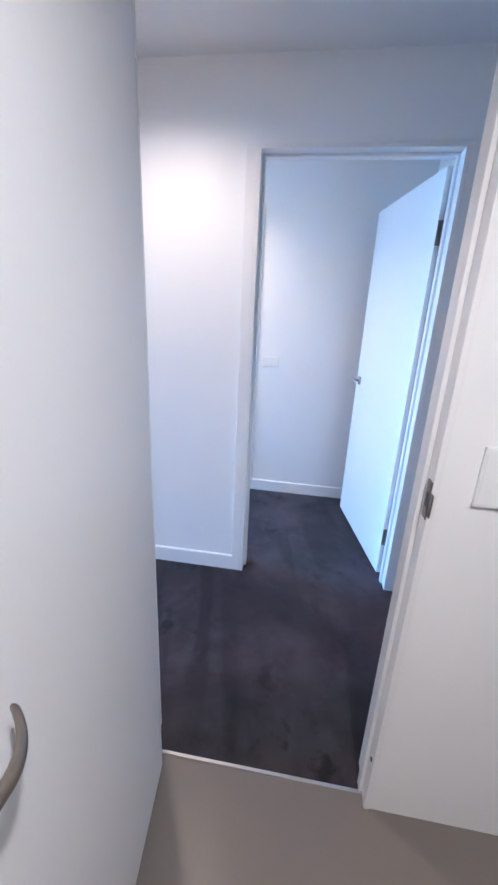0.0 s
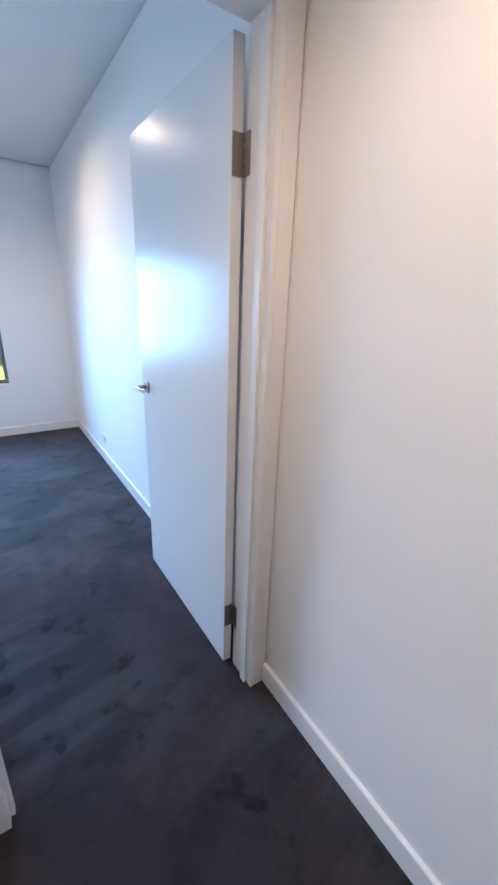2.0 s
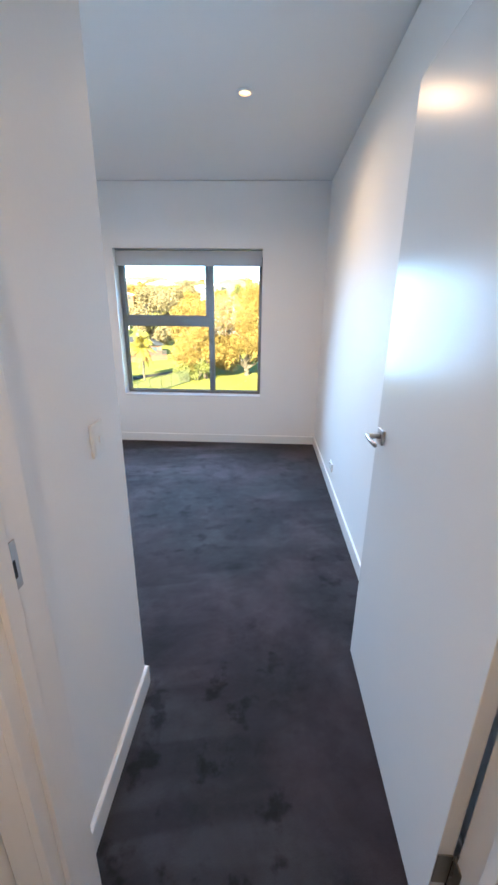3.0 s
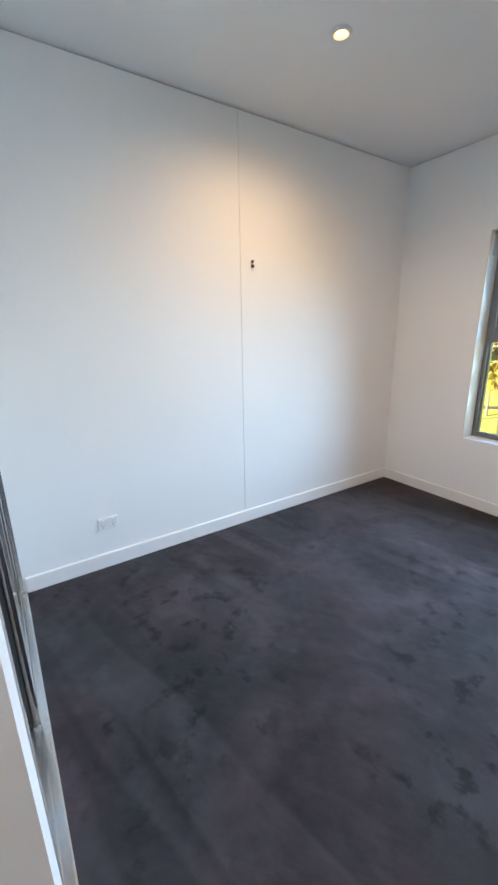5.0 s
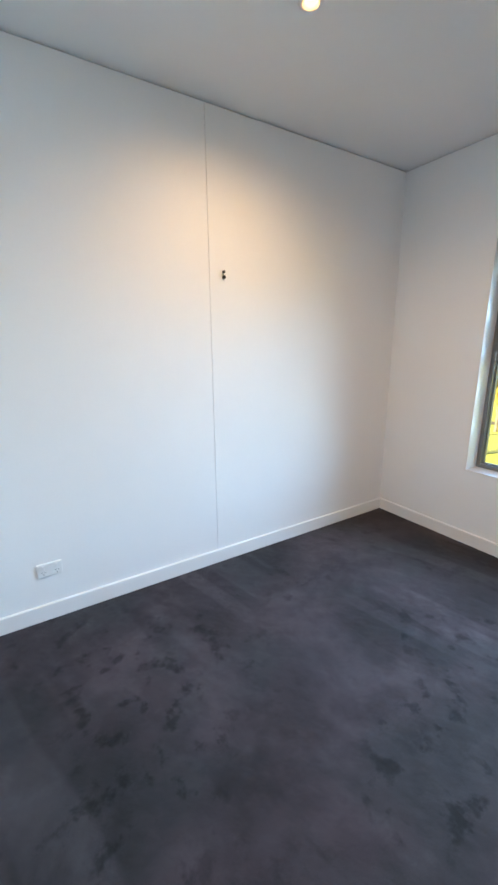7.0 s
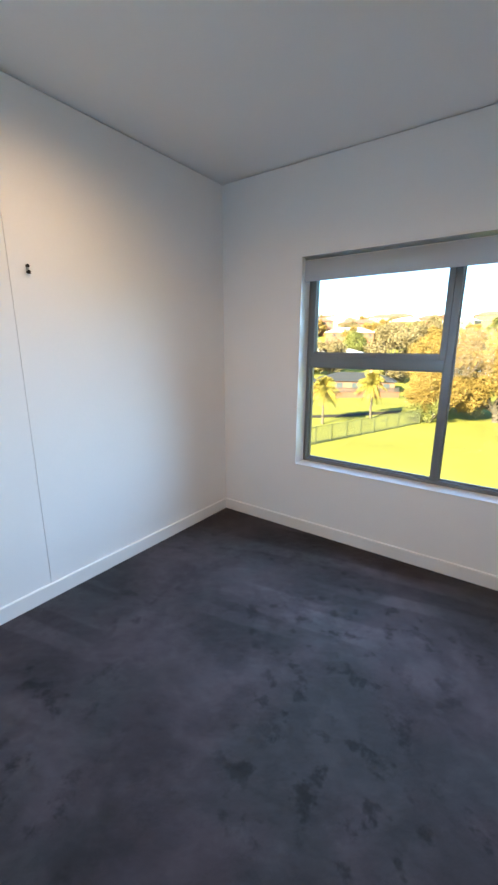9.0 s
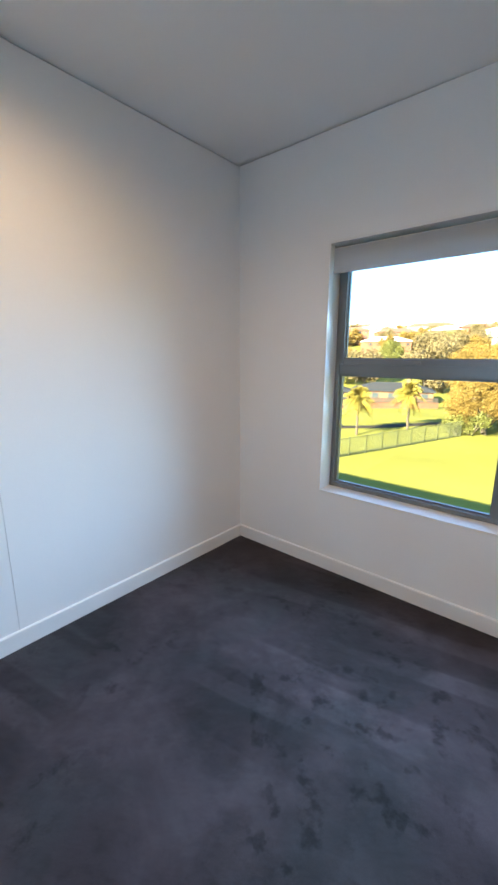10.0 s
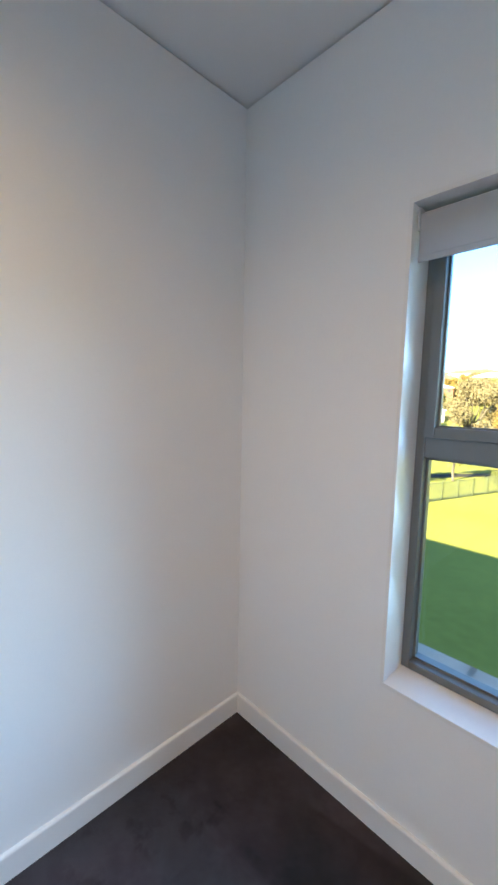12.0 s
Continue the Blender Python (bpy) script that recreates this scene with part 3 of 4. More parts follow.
def mirror_door(parent, x0, x1, y, z0, z1):
    d = new("mirror_door")
    d.parent = parent
    m = part("mirror", box(x0 + 0.02, x1 - 0.02, y - 0.003, y + 0.003, z0 + 0.02, z1 - 0.02), MIRROR, d, "large clear mirror panel")
    for xa in (x0, x1 - 0.030):
        bm = bmesh.new()
        add_box(bm, xa + 0.001, xa + 0.029, y - 0.044, y - 0.020, z0, z1, 0.004)
        add_tube(bm, (xa + 0.014, y + 0.001, z0), (xa + 0.014, y + 0.001, z1), 0.0145, n=20)
        smooth(part("stile", bm, ALUMINIUM, d, "polished aluminium stile"))
    for xa in (x0, x1 - 0.028):
        part("seal", box(xa + 0.004, xa + 0.024, y - 0.020, y - 0.010, z0 + 0.002, z1 - 0.002), RUBBER, d)
    for za in (z0, z1 - 0.022):
        part("rail", box(x0 + 0.030, x1 - 0.030, y - 0.012, y + 0.012, za, za + 0.022, 0.002), ALUMINIUM, d)
    return d


robe = thing("sliding_wardrobe", "built-in wardrobe with two sliding mirror doors in polished aluminium", "wardrobe", pose(0, 0.006, 0))
part("bottom_track", box(RX0, RX1, 0.612, 0.748, 0.0, 0.006, 0.001), ALUMINIUM, robe, "polished aluminium double floor track")
for yy, ww, hh in ((0.612, 0.024, 0.018), (0.676, 0.009, 0.015), (0.716, 0.030, 0.010)):
    part("track_rail", box(RX0, RX1, yy, yy + ww, 0.006, hh, 0.002), ALUMINIUM, robe)
top = bmesh.new()
add_box(top, RX0, RX1, 0.622, 0.748, ROBE_TOP - 0.006, ROBE_TOP)
for yy in (0.622, 0.680, 0.742):
    add_box(top, RX0, RX1, yy, yy + 0.006, ROBE_TOP - 0.045, ROBE_TOP - 0.006, 0.001)
part("top_track", top, ALUMINIUM, robe)
for xa in (RX0, RX1 - 0.016):
    chan = bmesh.new()
    add_box(chan, xa, xa + 0.010, 0.622, 0.628, 0.02, ROBE_TOP - 0.045, 0.001)
    add_box(chan, xa, xa + 0.004, 0.630, 0.738, 0.02, ROBE_TOP - 0.045)
    part("wall_channel", chan, ALUMINIUM, robe)
mirror_door(robe, RX0 + 0.005, -1.872, 0.704, 0.016, ROBE_TOP - 0.008)
mirror_door(robe, -1.955, RX1 - 0.005, 0.652, 0.016, ROBE_TOP - 0.008)

# ---- small fittings ----


def downlight(x, y, z):
    t = thing("downlight", "round white recessed ceiling downlight, lit warm", "downlight", pose(x, y, z), group="ceiling downlights")
    bm = bmesh.new()
    n = 32
    prof = [(0.030, 0.0), (0.031, -0.010), (0.036, -0.012), (0.044, -0.008), (0.046, -0.0005)]
    rings = [[bm.verts.new((r * math.cos(2 * math.pi * k / n), r * math.sin(2 * math.pi * k / n), h)) for k in range(n)] for r, h in prof]
    for a, b in zip(rings, rings[1:]):
        for k in range(n):
            bm.faces.new((a[k], a[(k + 1) % n], b[(k + 1) % n], b[k]))
    bmesh.ops.recalc_face_normals(bm, faces=bm.faces)
    smooth(part("trim_ring", bm, PLASTIC, t))
    part("lens", tube((0, 0, -0.006), (0, 0, -0.001), 0.0215, n=32), LENS, t, "glowing warm lens")
    # glowing ring added for the amber glare halo round the lens
    rim = bmesh.new()
    inner, outer_ring = ([rim.verts.new((r * math.cos(2 * math.pi * k / n), r * math.sin(2 * math.pi * k / n), h)) for k in range(n)] for r, h in ((0.0215, -0.003), (0.0300, -0.009)))
    for k in range(n):
        rim.faces.new((inner[k], inner[(k + 1) % n], outer_ring[(k + 1) % n], outer_ring[k]))
    part("glare_ring", rim, LENS_GLARE, t, "amber glowing ring in place of the lens glare")


for x, y, z, _, _ in DOWNLIGHTS:
    downlight(x, y, z)


def wall_plate(name, label, category, at, w=0.116, h=0.074, rockers=2, sockets=False):
    """A moulded plate on a wall: its face looks along local -y, its middle is at the pose."""
    t = thing(name, label, category, at)
    part("plate", box(-w / 2, w / 2, -0.009, 0.0, -h / 2, h / 2, 0.003), PLASTIC, t)
    part("plate_rim", box(-w / 2 + 0.006, w / 2 - 0.006, -0.0105, -0.009, -h / 2 + 0.006, h / 2 - 0.006, 0.0006), PLASTIC, t)
    for k in range(rockers):
        c = (k - (rockers - 1) / 2) * (0.062 if sockets else 0.026)
        zc = h * 0.24 if sockets else 0.0
        part("rocker", box(c - 0.006, c + 0.006, -0.0155, -0.0105, zc - 0.010, zc + 0.010, 0.0015), PLASTIC, t)
        if sockets:
            for dx, dz, ang in ((-0.0065, -0.002, 30), (0.0065, -0.002, -30), (0, -0.016, 0)):
                s = bmesh.new()
                add_box(s, -0.001, 0.001, -0.0112, -0.0104, -0.0045, 0.0045)
                bmesh.ops.transform(s, matrix=Matrix.Translation((c + dx, 0, -h * 0.08 + dz)) @ Matrix.Rotation(radians(ang), 4, "Y"), verts=s.verts)
                part("socket_slot", s, DARK, t)
    return t


wall_plate("power_outlet", "white double power outlet low on the wall", "power outlet", pose(XL, 1.222, 0.283, 0, 0, 90), sockets=True)
wall_plate("power_outlet", "white double power outlet above the skirting", "power outlet", pose(XR, 2.61, 0.215, 0, 0, -90), sockets=True)
wall_plate("light_switch", "white upright light switch on the wall end", "light switch", pose(NIB_X, 0.560, 1.105, 0, 0, 90), w=0.070, h=0.092, rockers=1)
wall_plate("light_switch", "white light switch plate on a bare wall", "light switch", pose(X2, -0.972, 1.072, 0, 0, -90))
wall_plate("light_switch", "white upright switch plate beside the bathroom door", "light switch", pose(XB0, -1.672, 1.115, 0, 0, -90), w=0.085, h=0.135, rockers=1)

fix = thing("wall_fixing", "two small dark screw fixings in a bare wall", "wall fixing", pose(XL, 2.285, 1.780, 0, 0, 90))
part("screw", tube((0, -0.012, 0.014), (0, 0.001, 0.014), 0.008, 0.006), DARK, fix)
part("screw", tube((0, -0.014, -0.014), (0, 0.001, -0.014), 0.010, 0.007), DARK, fix)
part("clip", box(-0.004, 0.004, -0.008, 0.0, -0.02, 0.02, 0.001), STEEL, fix)

# ---- outside: outer wall, park, trees, houses ----
GROUND = -7.5


def land(x, y):
    d = math.hypot(x, y)
    pts = [(0, -7.5), (62, -7.5), (95, -9.0), (125, -7.8), (180, -0.8), (330, 15), (520, 20), (4000, 21)]
    for (a, ha), (b, hb) in zip(pts, pts[1:]):
        if d <= b:
            u = (d - a) / (b - a)
            return ha + (hb - ha) * u + 0.0
    return 21


def ground_sheet():
    bm = bmesh.new()
    radii = [0, 8, 16, 24, 32, 40, 48, 56, 62, 70, 78, 86, 95, 105, 115, 125, 140, 160, 180, 210, 250, 290, 330, 420, 520, 900, 1800, 4000]
    n = 72
    grid = []
    for r in radii:
        grid.append([bm.verts.new((r * math.cos(2 * math.pi * k / n), r * math.sin(2 * math.pi * k / n), land(r, 0))) for k in range(n)] if r else [bm.verts.new((0, 0, GROUND))])
    for k in range(n):
        bm.faces.new((grid[0][0], grid[1][k], grid[1][(k + 1) % n]))
    for a, b in zip(grid[1:], grid[2:]):
        for k in range(n):
            bm.faces.new((a[k], b[k], b[(k + 1) % n], a[(k + 1) % n]))
    bmesh.ops.recalc_face_normals(bm, faces=bm.faces)
    ob = part("ground", bm, LAWN)
    smooth(ob)
    return tagged(ob, "wide sunlit mown lawn rising to a far hill", "lawn", kind="structure")


ground_sheet()

# outer walls of the building, which shades the near lawn
wall("wall_outside_north", "x", OUT - 0.018, OUT, -26.0, 12.0, GROUND, H + 0.25, [(WIN[0] - 0.10, WIN[1] + 0.10, WIN[2] - 0.10, WIN[3] + 0.06), (WIN2[0] - 0.02, WIN2[1] + 0.02, WIN2[2] - 0.02, WIN2[3] + 0.02)], MORTAR, "mortar face of the outer brick wall")
wall("wall_outside_west", "y", -26.0, -25.9, -7.0, OUT - 0.02, GROUND, H + 0.25, (), RENDERED, "pale outer wall")
wall("wall_outside_east", "y", 11.9, 12.0, -7.0, OUT - 0.02, GROUND, H + 0.25, (), RENDERED, "pale outer wall")
wall("wall_outside_south", "x", -7.0, -6.9, -25.9, 11.9, GROUND, H + 0.25, (), RENDERED, "pale outer wall")


def path_strip(points, width):
    bm = bmesh.new()
    prev = None
    for i, (x, y) in enumerate(points):
        a = Vector(points[max(i - 1, 0)])
        b = Vector(points[min(i + 1, len(points) - 1)])
        d = (b - a).normalized()
        nrm = Vector((-d.y, d.x)) * width / 2
        row = []
        for s in (-1, 1):
            for h in (-0.05, 0.05):
                row.append(bm.verts.new((x + nrm.x * s, y + nrm.y * s, land(x, y) + h)))
        if prev:
            p, q = prev, row
            for i0, i1 in ((1, 3), (3, 2), (0, 1)):
                bm.faces.new((p[i0], p[i1], q[i1], q[i0]))
        prev = row
    bmesh.ops.recalc_face_normals(bm, faces=bm.faces)
    return tagged(part("path", bm, PATH_MAT), "dark footpath across the lawn", "path", kind="structure")


path_strip([(-40, 33), (-28, 41), (-20, 49), (-14, 58), (-9, 70), (-6, 85)], 1.8)


def park_fence(a, b, height, step):
    a, b = Vector(a), Vector(b)
    n = max(1, round((b - a).length / step))
    t = thing("park_fence", "pale green metal panel fence round the lawn", "fence")
    d = (b - a) / n
    turn = Matrix.Rotation(math.atan2(d.y, d.x), 4, "Z")
    length = d.length
    panel = bmesh.new()
    for z in (0.12, height - 0.1):
        add_box(panel, 0.03, length - 0.03, -0.015, 0.015, z - 0.02, z + 0.02)
    k = 0.12
    while k < length - 0.06:
        add_box(panel, k - 0.012, k + 0.012, -0.008, 0.008, 0.06, height - 0.02)
        k += 0.085
    pm = mesh_of("panel", panel, FENCE_MAT)
    sm = mesh_of("post", box(-0.04, 0.04, -0.04, 0.04, -0.2, height + 0.05, 0.01), FENCE_MAT)
    for i in range(n + 1):
        q = a + d * i
        m = Matrix.Translation((q.x, q.y, land(q.x, q.y))) @ turn
        for name, me in (("post", sm), ("panel", pm)):
            if name == "panel" and i == n:
                continue
            ob = new(name, me)
            ob.matrix_world = m
            ob.parent = t


park_fence((-21.5, 17.0), (-10.5, 49.5), 1.75, 2.1)


def branch(bm, a, b, r0, r1, bend, rng, n=5):
    """A tapered limb from a to b that bends on the way."""
    pts = [Vector(a).lerp(Vector(b), i / n) for i in range(n + 1)]
    for i in range(1, n):
        pts[i] += Vector((rng.uniform(-1, 1), rng.uniform(-1, 1), rng.uniform(-0.3, 0.3))) * bend
    for i in range(n):
        u0, u1 = i / n, (i + 1) / n
        add_tube(bm, pts[i], pts[i + 1], r0 + (r1 - r0) * u0, r0 + (r1 - r0) * u1, 7, False)
    return pts


def leaf_cloud(rng, centres, count, size):
    """Many small leaf sprays scattered in and on lumpy clumps, each a bent pair of triangles."""
    verts, faces = [], []
    total = sum(r ** 2 for _, r in centres)
    for c, r in centres:
        for _ in range(int(count * r ** 2 / total)):
            d = Vector((rng.gauss(0, 1), rng.gauss(0, 1), rng.gauss(0, 0.85))).normalized()
            lump = 0.72 + 0.5 * noise.noise(d * 2.3 + Vector(c) * 0.7)
            p = Vector(c) + d * r * lump * rng.uniform(0.45, 1.10)
            u = Vector((rng.gauss(0, 1), rng.gauss(0, 1), rng.gauss(0, 0.7))).normalized()
            w = u.cross(Vector((rng.gauss(0, 1), rng.gauss(0, 1), rng.gauss(0, 1)))).normalized()
            s = size * rng.uniform(0.6, 1.4)
            i = len(verts)
            verts += [p - u * s, p + w * s * 0.45, p + u * s + Vector((0, 0, -0.25 * s)), p - w * s * 0.45]
            faces += [(i, i + 1, i + 2), (i, i + 2, i + 3)]
    return verts, faces


def tree(label, at, height, spread, mat, seed, count=9000, size=0.30, trunk_h=0.22, group=""):
    rng = random.Random(seed)
    t = thing("tree", label, "tree", at, group=group)
    bm = bmesh.new()
    base = branch(bm, (0, 0, -0.3), (rng.uniform(-0.4, 0.4), rng.uniform(-0.4, 0.4), height * trunk_h), height * 0.035, height * 0.026, 0.08, rng)
    centres = []
    for k in range(11):
        ang = 2 * math.pi * k / 11 + rng.uniform(-0.3, 0.3)
        rad = spread * rng.uniform(0.35, 0.78)
        z = height * (rng.uniform(0.16, 0.42) if k % 3 == 0 else rng.uniform(0.40, 0.80))
        tip = Vector((math.cos(ang) * rad, math.sin(ang) * rad, z))
        branch(bm, base[-1], tip, height * 0.018, height * 0.004, spread * 0.05, rng)
        centres.append((tip, spread * rng.uniform(0.30, 0.48)))
    for k in range(4):
        tip = Vector((rng.uniform(-0.3, 0.3) * spread, rng.uniform(-0.3, 0.3) * spread, height * rng.uniform(0.74, 0.90)))
        branch(bm, base[-1], tip, height * 0.018, height * 0.004, spread * 0.04, rng)
        centres.append((tip, spread * rng.uniform(0.28, 0.40)))
    smooth(part("trunk", bm, BARK, t))
    verts, faces = leaf_cloud(rng, centres, count, size)
    me = bpy.data.meshes.new("crown")
    me.from_pydata(verts, [], faces)
    me.materials.append(mat)
    crown = new("crown", me)
    crown.parent = t
    return t


def on_land(x, y, turn=0):
    return pose(x, y, land(x, y), 0, 0, turn)


GOLD = "broad tree with golden-olive leaves beside the lawn"
tree(GOLD, on_land(-8.6, 52.5), 10.5, 5.2, LEAF_GOLD, 3, 120000, 0.085, 0.08, "golden trees")
tree(GOLD, on_land(-3.2, 56.0), 12.5, 6.2, LEAF_GOLD, 4, 130000, 0.09, 0.08, "golden trees")
tree(GOLD, on_land(3.5, 60.0), 12.0, 6.0, LEAF_GOLD, 5, 80000, 0.10, 0.08, "golden trees")
tree(GOLD, on_land(-12.0, 64.0), 9.5, 5.0, LEAF_GOLD, 6, 70000, 0.10, 0.08, "golden trees")
tree(GOLD, on_land(11.0, 62.0), 12.0, 6.2, LEAF_GOLD, 7, 22000, 0.2, 0.08, "golden trees")
tree("tall grey-green tree among the houses", on_land(-33, 112), 15.0, 8.0, LEAF_GREY, 8, 26000, 0.26, 0.10)


def palm(at, height, seed):
    rng = random.Random(seed)
    t = thing("palm_tree", "small palm with a drooping yellow-green crown on a slim trunk", "palm", at, group="palms by the path")
    bm = bmesh.new()
    pts = branch(bm, (0, 0, -0.2), (rng.uniform(-0.2, 0.2), 0, height * 0.72), 0.16, 0.12, 0.05, rng, 7)
    smooth(part("trunk", bm, BARK, t))
    top_v = pts[-1]
    for k in range(90):
        ang = rng.uniform(0, 2 * math.pi)
        lift = rng.uniform(-0.75, 1.45)
        length = height * rng.uniform(0.28, 0.42)
        fr = bmesh.new()
        side = Vector((-math.sin(ang), math.cos(ang), 0))

        def spine(u):
            out = length * u * math.cos(lift) * 0.9
            return top_v + Vector((math.cos(ang) * out, math.sin(ang) * out, length * (u * math.sin(lift) - 0.50 * u * u)))

        for i in range(8):
            add_tube(fr, spine(i / 8), spine((i + 1) / 8), 0.020 - 0.0018 * i, 0.0182 - 0.0018 * i, 4, False)
        for i in range(18):
            u = 0.10 + 0.88 * i / 17
            c, ahead = spine(u), (spine(min(1.0, u + 0.05)) - spine(u - 0.05)).normalized()
            w = 0.50 * math.sin(math.pi * (0.12 + 0.80 * u))
            for sgn in (-1, 1):
                tip = c + side * sgn * w * rng.uniform(0.7, 1.1) + ahead * 0.25 * w + Vector((0, 0, -rng.uniform(0.5, 1.0) * w))
                fr.faces.new([fr.verts.new(c - ahead * 0.035), fr.verts.new(c + ahead * 0.035), fr.verts.new(c.lerp(tip, 0.55) + ahead * 0.05), fr.verts.new(tip)])
        part("frond", fr, FROND, t)
    return t


palm(on_land(-19.7, 42.6), 6.1, 11)
palm(on_land(-16.4, 49.6), 6.4, 12)
palm(on_land(-25.5, 37.0), 5.2, 13)

# brick garden wall with a timber paling fence on top
gw_a, gw_b = Vector((-52, 43)), Vector((-21, 80))


def garden_wall():
    t = thing("garden_wall", "low red brick garden wall beyond the park", "wall")
    d = gw_b - gw_a
    n = 26
    step = d / n
    turn = Matrix.Rotation(math.atan2(d.y, d.x), 4, "Z")
    pm = mesh_of("wall_section", box(0, step.length, -0.12, 0.12, -0.5, 1.0, 0.01), BRICK)
    cap = mesh_of("coping", box(0, step.length, -0.16, 0.16, 1.0, 1.07, 0.01), BRICK)
    for i in range(n):
        q = gw_a + step * i
        m = Matrix.Translation((q.x, q.y, land(q.x, q.y))) @ turn
        for name, me in (("wall_section", pm), ("coping", cap)):
            ob = new(name, me)
            ob.matrix_world = m
            ob.parent = t
    f = thing("paling_fence", "weathered grey paling fence on the brick wall", "fence")
    pal = bmesh.new()
    k = 0.02
    while k < step.length - 0.05:
        add_box(pal, k, k + 0.09, -0.01, 0.01, 1.08, 1.95)
        k += 0.13
    for z in (1.25, 1.75):
        add_box(pal, 0, step.length, 0.012, 0.05, z - 0.04, z + 0.04)
    fm = mesh_of("paling_panel", pal, PICKET)
    for i in range(n):
        q = gw_a + step * i
        ob = new("paling_panel", fm)
        ob.matrix_world = Matrix.Translation((q.x, q.y, land(q.x, q.y))) @ turn
        ob.parent = f


garden_wall()


def house(label, x, y, w, d, h, turn, roof_mat, wall_mat=RENDERED, pitch=0.42, lift=0.0, group="houses"):
    """A house with hipped roof and eaves, framed windows along its front and ends, a door and a chimney."""
    t = thing("house", label, "house", pose(x, y, land(x, y) + lift, 0, 0, turn), group=group)
    part("house_wall", box(-w / 2, w / 2, -d / 2, d / 2, -4.0, h), wall_mat, t)
    bm = bmesh.new()
    e = 0.5
    rise = (d / 2 + e) * pitch
    eave = [bm.verts.new(p) for p in ((-w / 2 - e, -d / 2 - e, h), (w / 2 + e, -d / 2 - e, h), (w / 2 + e, d / 2 + e, h), (-w / 2 - e, d / 2 + e, h))]
    low = [bm.verts.new((v.co.x, v.co.y, h - 0.18)) for v in eave]
    r0, r1 = bm.verts.new((-w / 2 + d / 2, 0, h + rise)), bm.verts.new((w / 2 - d / 2, 0, h + rise))
    for f in ((eave[0], eave[1], r1, r0), (eave[2], eave[3], r0, r1), (eave[1], eave[2], r1), (eave[3], eave[0], r0), low[::-1]):
        bm.faces.new(f)
    for i in range(4):
        bm.faces.new((low[i], low[(i + 1) % 4], eave[(i + 1) % 4], eave[i]))
    bmesh.ops.recalc_face_normals(bm, faces=bm.faces)
    roof = part("house_roof", bm, roof_mat, t)
    part("chimney", box(w * 0.18, w * 0.18 + 0.7, 0.3, 1.0, h + rise * 0.4, h + rise + 0.7, 0.02), BRICK, roof)
    count = max(2, int(w // 3.2))
    for fl in range(max(1, int(h // 2.7))):
        for k in range(count):
            cx = -w / 2 + w * (k + 0.5) / count
            z0 = fl * 2.7 + 0.9
            fr = part("house_window", box(cx - 0.75, cx + 0.75, -d / 2 - 0.06, -d / 2 - 0.01, z0, z0 + 1.2, 0.02), PICKET, t)
            part("house_pane", box(cx - 0.66, cx - 0.03, -d / 2 - 0.075, -d / 2 - 0.061, z0 + 0.08, z0 + 1.12), DARK_GLASS, fr)
            part("house_pane", box(cx + 0.03, cx + 0.66, -d / 2 - 0.075, -d / 2 - 0.061, z0 + 0.08, z0 + 1.12), DARK_GLASS, fr)
    return t


def toward(yaw_deg, dist):
    a = radians(yaw_deg)
    return -math.sin(a) * dist, math.cos(a) * dist


house("low grey-roofed brick house behind the garden wall", *toward(20.5, 98), 17, 9, 2.6, 20, ROOF_GREY, BRICK, 0.32)
house("low grey-roofed house behind the garden wall", *toward(31, 92), 16, 9, 2.6, 34, ROOF_GREY, BRICK, 0.32)
house("long white-roofed building below the hill", *toward(24, 150), 24, 11, 3.4, 22, ROOF_WHITE, RENDERED, 0.25)
house("white-roofed house below the hill", *toward(29, 158), 20, 10, 3.6, 30, ROOF_WHITE, RENDERED, 0.25)
hill = [(14.5, 250, ROOF_WHITE, 5.4), (17.5, 300, ROOF_RED, 5.6), (20.5, 235, ROOF_RED, 5.4), (23, 290, ROOF_WHITE, 5.6), (26, 260, ROOF_RED, 5.4), (29, 300, ROOF_RED, 5.6), (32, 250, ROOF_WHITE, 5.4), (36, 280, ROOF_RED, 5.6),
        (11, 270, ROOF_RED, 5.6), (8, 240, ROOF_WHITE, 5.4), (5, 300, ROOF_RED, 5.6), (15.5, 340, ROOF_RED, 5.6), (19, 345, ROOF_WHITE, 5.6), (24.5, 345, ROOF_RED, 5.6), (21.7, 205, ROOF_WHITE, 3.0), (13, 200, ROOF_RED, 3.0)]
for i, (yaw, dist, mat, h) in enumerate(hill):
    house("hillside house with a %s roof" % ("white" if mat is ROOF_WHITE else "terracotta"), *toward(yaw, dist), 15 + 3 * (i % 3), 10, h, yaw + (-20, 5, 18)[i % 3], mat, RENDERED if i % 2 else BRICK, 0.4, 3.0, "hillside houses")

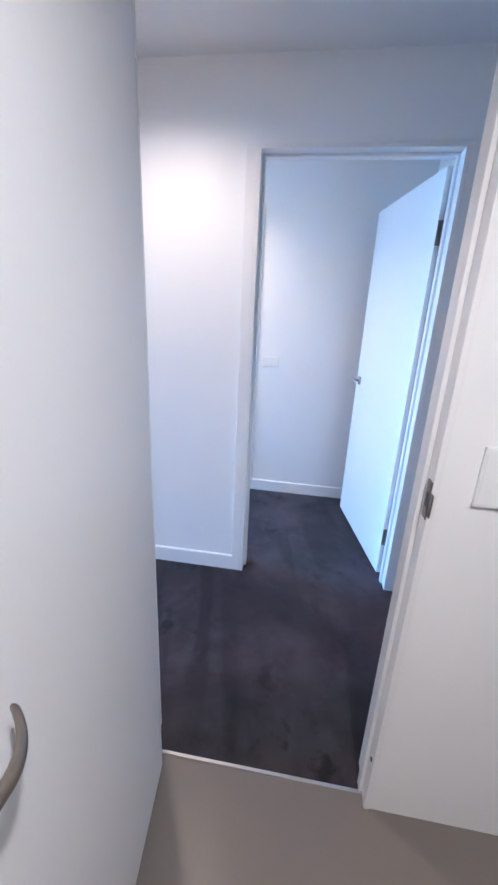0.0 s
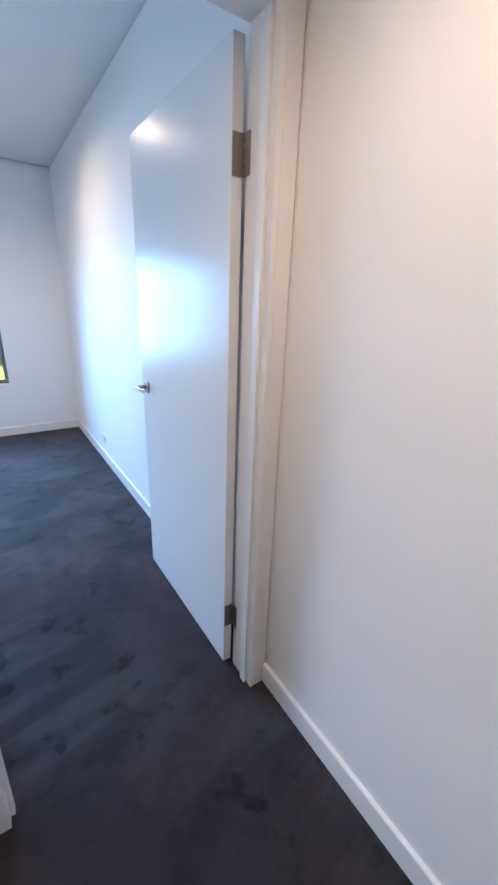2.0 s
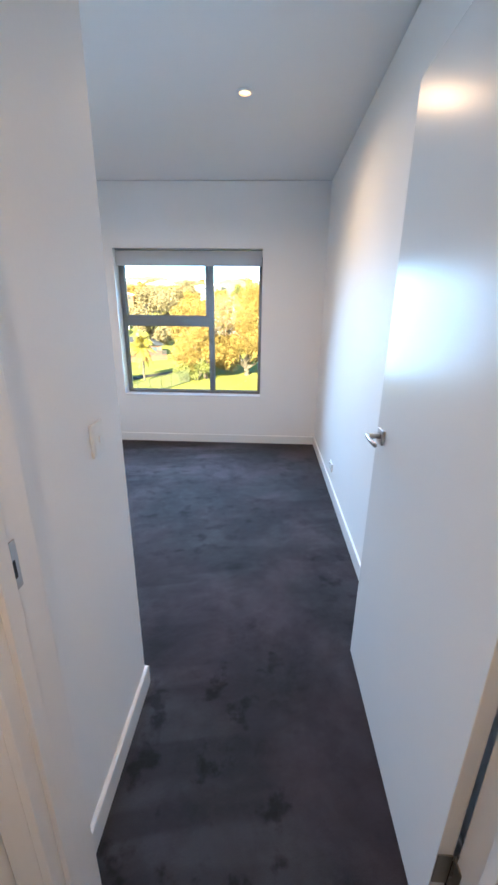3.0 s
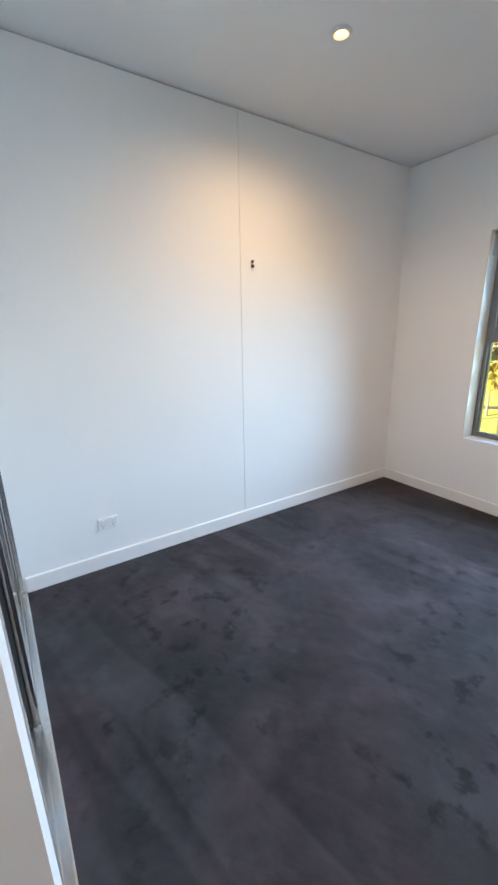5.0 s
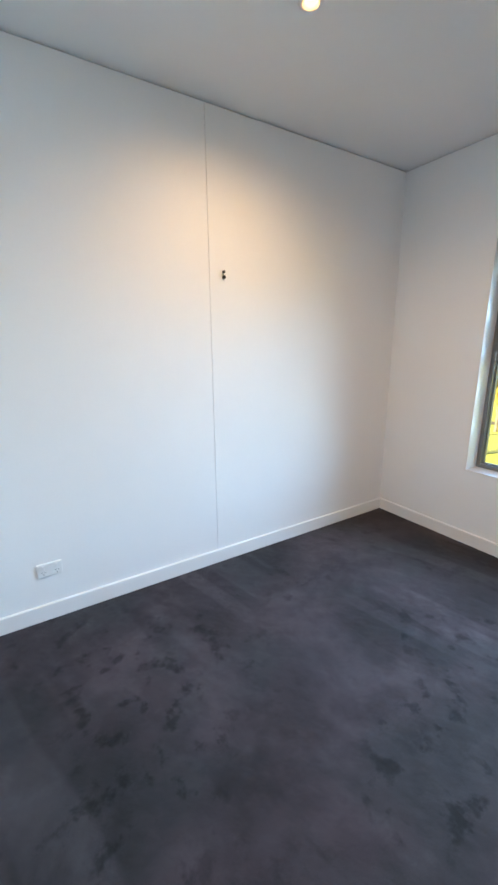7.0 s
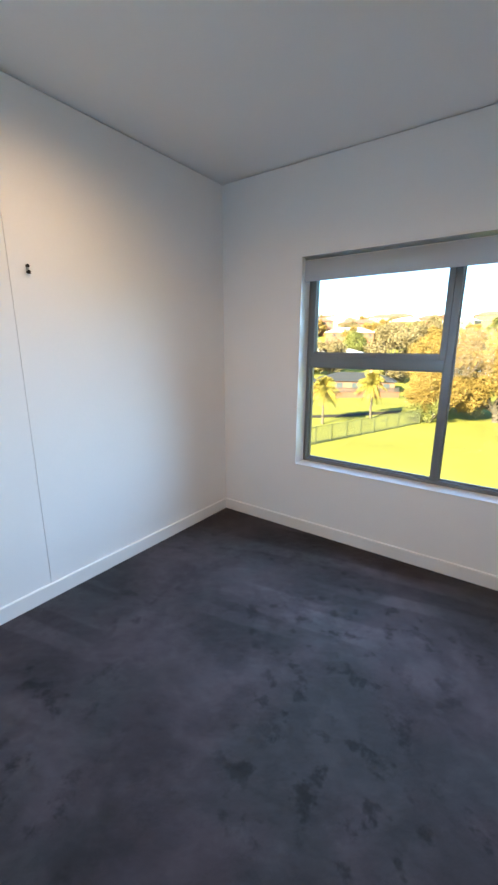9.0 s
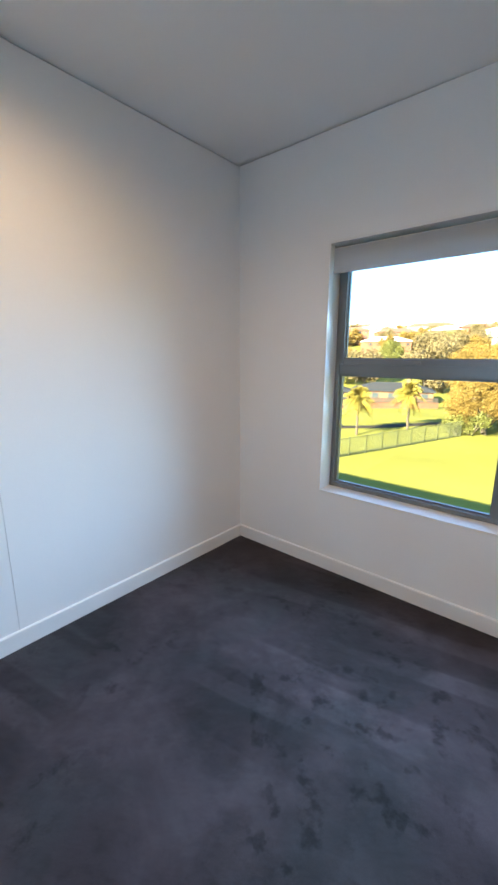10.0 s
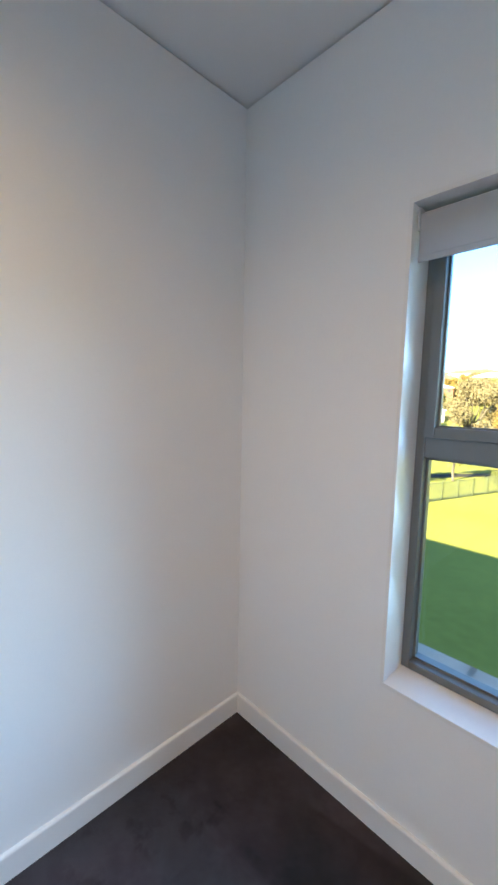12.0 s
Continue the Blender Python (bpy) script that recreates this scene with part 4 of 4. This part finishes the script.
# trees between the far houses: three kinds, repeated
FAR = "rounded tree among the hillside houses"
kinds = [tree(FAR, on_land(*toward(27, 128)), 9, 5.2, LEAF_GREEN, 21, 8000, 0.26, 0.12, "hillside trees"),
         tree(FAR, on_land(*toward(35, 135)), 11, 6.0, LEAF_GREY, 22, 8000, 0.3, 0.12, "hillside trees"),
         tree(FAR, on_land(*toward(12.5, 140)), 10, 5.6, LEAF_GOLD, 23, 8000, 0.28, 0.12, "hillside trees")]
rng_far = random.Random(31)
for i in range(96):
    yaw = rng_far.uniform(-4, 54)
    dist = rng_far.choice([125, 175, 190, 215, 225, 245, 265, 285, 310, 330, 360]) + rng_far.uniform(-8, 8)
    x, y = toward(yaw, dist)
    copy_thing(kinds[i % 3], on_land(x, y, rng_far.uniform(0, 360)))


def shrub(at, size, seed, mat=LEAF_GREEN):
    rng = random.Random(seed)
    t = thing("shrub", "leafy green shrub at the edge of the lawn", "shrub", at, group="shrubs")
    bm = bmesh.new()
    cs = []
    for k in range(6):
        tip = Vector((rng.uniform(-1, 1) * size * 0.6, rng.uniform(-1, 1) * size * 0.6, size * rng.uniform(0.4, 0.9)))
        branch(bm, (0, 0, -0.1), tip, 0.05 * size, 0.015 * size, 0.05, rng, 3)
        cs.append((tip, size * rng.uniform(0.35, 0.55)))
    part("stems", bm, BARK, t)
    verts, faces = leaf_cloud(rng, cs, 2200, 0.12)
    me = bpy.data.meshes.new("leaves")
    me.from_pydata(verts, [], faces)
    me.materials.append(mat)
    ob = new("leaves", me)
    ob.parent = t


shrub(on_land(-11.2, 50.4), 2.0, 51)
shrub(on_land(-9.8, 51.0), 2.4, 52)
shrub(on_land(-4.3, 14.4), 0.9, 53)
shrub(on_land(-3.2, 14.1), 1.0, 54)
shrub(on_land(-2.0, 14.5), 1.0, 55)

# ---- bricks round the window outside ----
brick_mesh = mesh_of("brick", box(-0.115, 0.115, 0.0, 0.102, 0.0, 0.076, 0.003, 1), PALE_BRICK)
outer = bpy.data.objects["wall_outside_north"]


def brick_at(x, y, z, turn=0.0):
    ob = new("brick", brick_mesh)
    ob.matrix_world = pose(x, y, z, 0, 0, turn)
    ob.parent = outer


for row in range(19):
    z = WIN[2] - 0.10 + row * 0.0855
    off = 0.115 if row % 2 else 0.0
    for k in range(3):
        brick_at(WIN[0] - 0.155 - k * 0.24 - (0.0 if row % 2 else 0.06), OUT + 0.001, z)
        brick_at(WIN[1] + 0.155 + k * 0.24 + (0.0 if row % 2 else 0.06), OUT + 0.001, z)
for k in range(8):
    brick_at(WIN[0] + 0.08 + k * 0.2, OUT + 0.001, WIN[2] - 0.10)
